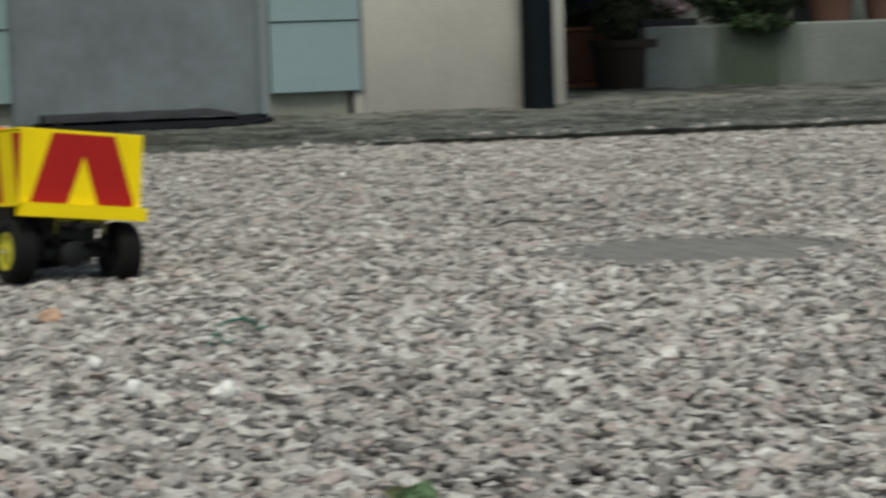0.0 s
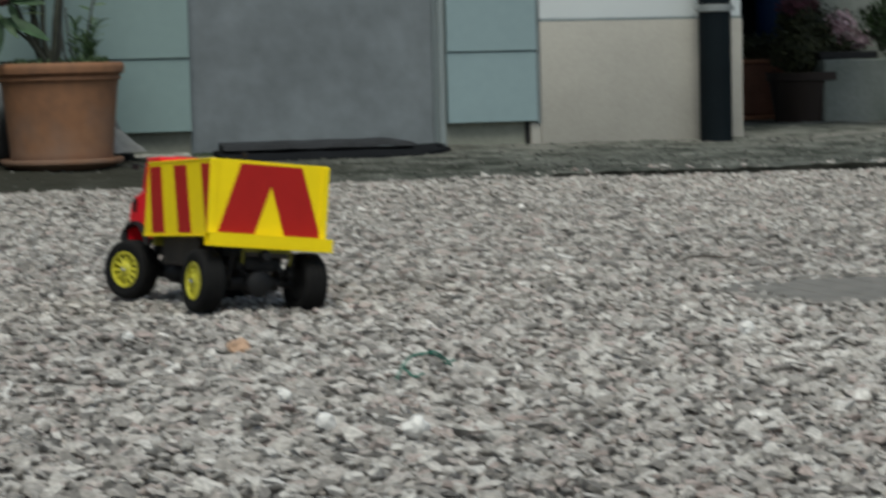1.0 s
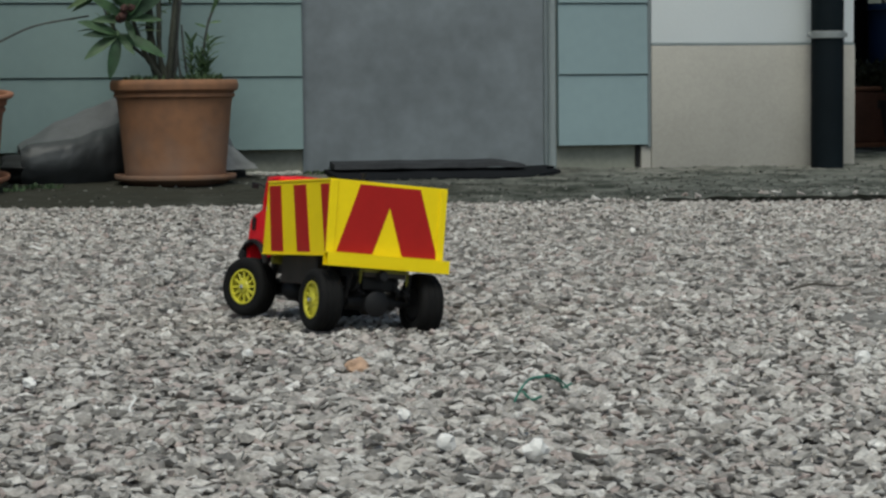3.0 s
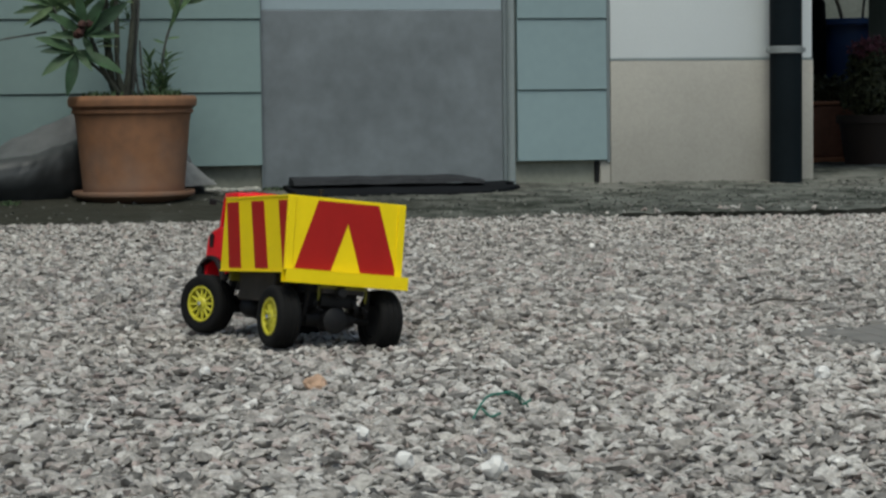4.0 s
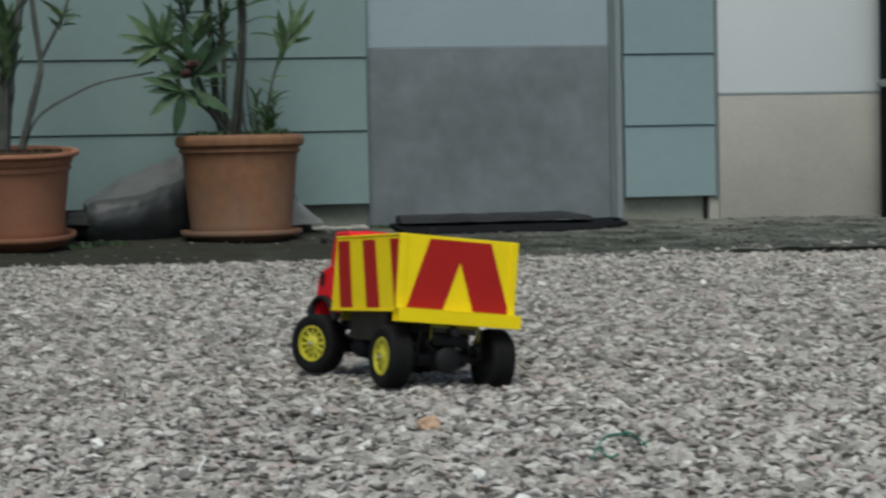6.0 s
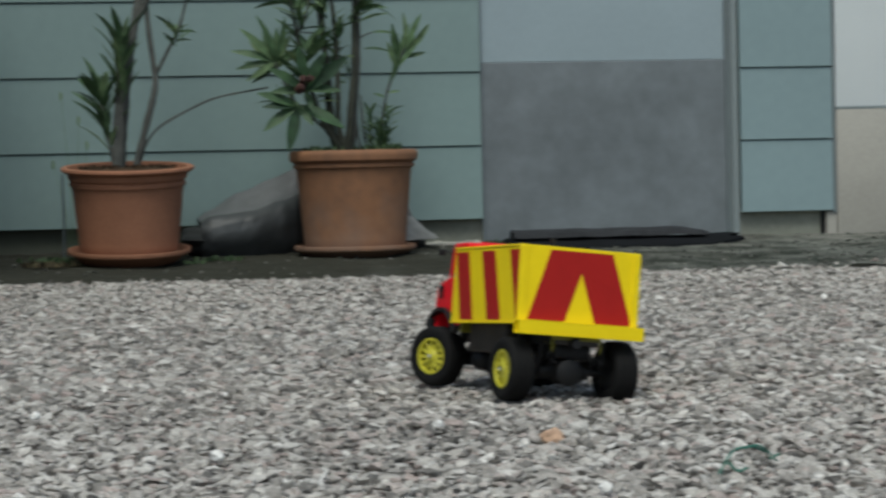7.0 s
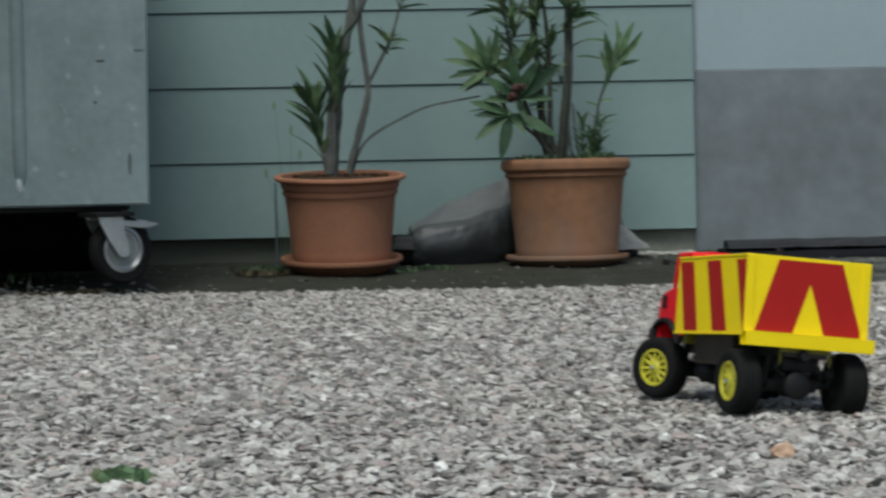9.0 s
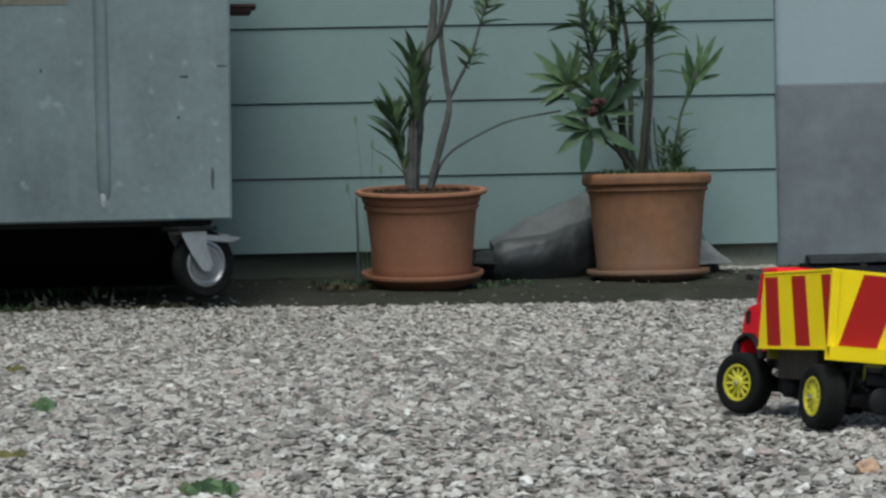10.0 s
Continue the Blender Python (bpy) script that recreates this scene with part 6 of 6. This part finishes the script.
for i, (x, y, r, h, c) in enumerate(((-1.522, -5.315, 0.026, 0.018, 34), (-1.804, -4.897, 0.016, 0.012, 14), (-2.023, -3.419, 0.02, 0.016, 14), (-1.849, -4.232, 0.012, 0.022, 10), (-0.770, -6.457, 0.015, 0.012, 16))):
    weeds("weed", pose(x, y, -0.030), "small yellowing weed seedling in the gravel" if i in (1, 2) else "small green weed seedling in the gravel", c, r, h, M_WITHERED if i in (1, 2) else M_SEEDLING, seed=20 + i, wide=0.012)

# ---- side yard beyond the house corner ----
tagged(part("wall_back", boxed(2.86, 6.2, 1.26, 1.46, -0.05, 2.6), M_CONCRETE), "grey rendered wall behind the garden wall", "wall", kind="structure")
tagged(part("wall_far", boxed(1.75, 6.2, 3.61, 3.8, -0.05, 2.6), M_CONCRETE), "grey rear wall of the passage", "wall", kind="structure")
# unseen slab, added low overhead to keep daylight out of the passage
tagged(part("ceiling", boxed(CORNER + 0.001, 2.859, 0.05, 3.6, 0.98, 1.08), M_BASE), "unseen low slab added over the passage to darken it", "ceiling", kind="structure")
gw = part("garden_wall", boxed(2.725, 6.2, 0.90, 1.25, -0.04, 0.290, 0.008), M_GARDEN)
tagged(gw, "low grey concrete garden wall with green stains", "garden wall", kind="structure")

fb = thing("flower_tray", pose(2.84, 1.0, 0.291), "shallow black tray with pink flowers on the garden wall", "flower tray")
part("tray", boxed(-0.12, 0.14, -0.07, 0.07, 0.0, 0.03, 0.004), M_BLACK, fb)


def clump(name, owner, c, size, count, leaf, material, seed, label=""):
    """A loose crown of small tilted leaves or petals inside an uneven lump."""
    r = random.Random(seed)
    bm = bmesh.new()
    for _ in range(count):
        d = Vector((r.gauss(0, 1), r.gauss(0, 1), r.gauss(0, 1))).normalized()
        q = r.random() ** 0.45 * (0.8 + 0.3 * noise.noise(d * 2 + Vector((seed, 0, 0))))
        p = Vector((c[0] + d.x * size[0] * q, c[1] + d.y * size[1] * q, c[2] + d.z * size[2] * q))
        a = Vector((r.gauss(0, 1), r.gauss(0, 1), r.gauss(0, 1))).normalized() * leaf * r.uniform(0.6, 1.3)
        b = a.cross(d).normalized() * leaf * 0.45
        v = [bm.verts.new(p + e) for e in (-a, b, a, -b)]
        bm.faces.new(v)
    return part(name, bm, material, owner, label)


clump("petals", fb, (0.01, 0, 0.135), (0.09, 0.07, 0.09), 520, 0.011, M_PINK, 31, "pale pink blossoms")
clump("petals", fb, (0.09, 0, 0.08), (0.07, 0.06, 0.05), 260, 0.011, M_PINK, 32)
clump("foliage", fb, (0.04, 0.02, 0.06), (0.13, 0.06, 0.045), 500, 0.012, M_SHRUB, 33)
tp = thing("trailing_plant", pose(3.22, 0.95, 0.291), "green plant trailing over the garden wall", "plant")
clump("foliage", tp, (-0.03, 0.02, 0.14), (0.33, 0.12, 0.20), 6200, 0.015, M_TRAIL, 34)
clump("foliage", tp, (0.02, -0.08, -0.005), (0.19, 0.03, 0.055), 800, 0.013, M_TRAIL, 35)
for i, (x, r) in enumerate(((3.645, 0.115), (3.90, 0.095))):
    gp = thing("clay_pot", pose(x, 1.03, 0.2915), "small red clay pot standing on the garden wall", "flower pot", "pots on the garden wall")
    part("pot_body", lathe(bmesh.new(), [(r * 0.72, 0.0), (r * 0.92, 0.13), (r, 0.132), (r, 0.17), (r * 0.9, 0.17), (r * 0.86, 0.14)], 32), M_DULLCLAY, gp, smooth=True)
    clump("foliage", gp, (0, 0, 0.22), (0.12, 0.12, 0.08), 500, 0.016, M_SHRUB, 40 + i)

hs = thing("shrub", pose(3.5, 1.13, 0.2905), "dark brownish shrub growing behind the clay pots", "shrub")
part("stem", tube(bmesh.new(), smooth_line([(0, 0, 0), (0.02, 0, 0.1), (-0.02, 0.01, 0.3)], 4), 0.014, 0.006, 7), M_BARK, hs)
clump("foliage", hs, (0.05, 0, 0.26), (0.42, 0.09, 0.24), 4200, 0.017, M_SHRUB, 57)

dk = thing("shrub_pot", pose(2.725, 1.06, 0.036), "dark brown pot with a heather shrub in the shaded passage", "flower pot")
part("pot_body", lathe(bmesh.new(), [(0.132, 0.0), (0.158, 0.17), (0.170, 0.172), (0.170, 0.205), (0.154, 0.205), (0.142, 0.17)], 32), M_DARKPOT, dk, smooth=True)
clump("foliage", dk, (-0.01, 0, 0.33), (0.180, 0.14, 0.23), 6200, 0.013, M_SHRUB, 51)
clump("blossom", dk, (-0.05, -0.03, 0.48), (0.12, 0.09, 0.07), 900, 0.008, M_MAUVE, 52, "mauve heather blossom")
tb = thing("trough", pose(2.70, 1.62, 0.036), "rectangular terracotta trough in the shaded passage", "trough")
part("trough_body", boxed(-0.26, 0.16, -0.10, 0.10, 0.0225, 0.245, 0.008), M_CLAY_SHADED, tb)
part("rim", boxed(-0.27, 0.17, -0.11, 0.11, 0.2455, 0.262, 0.004), M_TERRA, tb)
part("saucer", boxed(-0.27, 0.17, -0.115, 0.115, 0.0, 0.022, 0.004), M_TERRA, tb)
clump("foliage", tb, (-0.02, 0, 0.31), (0.22, 0.09, 0.08), 1200, 0.02, M_SHRUB, 53)
bt = thing("blue_tub", pose(3.09, 2.1, 0.036), "tall blue plastic tub with bare stalks in the passage", "tub")
part("tub", lathe(bmesh.new(), [(0.17, 0.0), (0.205, 0.60), (0.22, 0.605), (0.22, 0.632), (0.20, 0.632), (0.195, 0.58)], 36), M_BLUE, bt, smooth=True)
r5 = random.Random(9)
for i in range(7):
    a = r5.uniform(0, 6.28)
    part("stalk", tube(bmesh.new(), smooth_line([(0.06 * math.cos(a), 0.06 * math.sin(a), 0.57), (0.10 * math.cos(a), 0.1 * math.sin(a), 0.72), (0.2 * math.cos(a), 0.2 * math.sin(a), 0.91)], 5), 0.007, 0.004, 6), M_BARK, bt)
tg = thing("shrub", pose(2.86, 1.80, 0.036), "low dark shrub in the shaded passage", "shrub")
part("stem", tube(bmesh.new(), smooth_line([(0, 0, -0.003), (0.01, 0, 0.1), (-0.01, 0.01, 0.26)], 4), 0.012, 0.006, 7), M_BARK, tg)
clump("foliage", tg, (0, 0, 0.24), (0.2, 0.1, 0.13), 900, 0.022, M_SHRUB, 56)
bp = part("post", lathe(bmesh.new(), [(0.040, 0.0), (0.042, 0.01), (0.038, 0.60), (0.034, 0.70), (0.022, 0.735), (0.006, 0.745)], 20), M_MAT, smooth=True)
bp.matrix_world = pose(2.862, 2.02, 0.034)
tagged(bp, "slim black post with a rounded top in the passage", "post")
clump("foliage", bt, (0, 0, 0.84), (0.2, 0.2, 0.09), 160, 0.03, M_LEAF, 55)

fs = part("stone_slab", prism(bmesh.new(), [(-0.10, -0.06), (0.08, -0.07), (0.11, 0.02), (-0.02, 0.06), (-0.09, 0.04)], "z", 0.0, 0.007, 0.002), M_SLAB)
fs.matrix_world = pose(1.88, -1.50, -0.020)
tagged(fs, "flat pale broken stone slab at the pavement's edge", "stone slab")
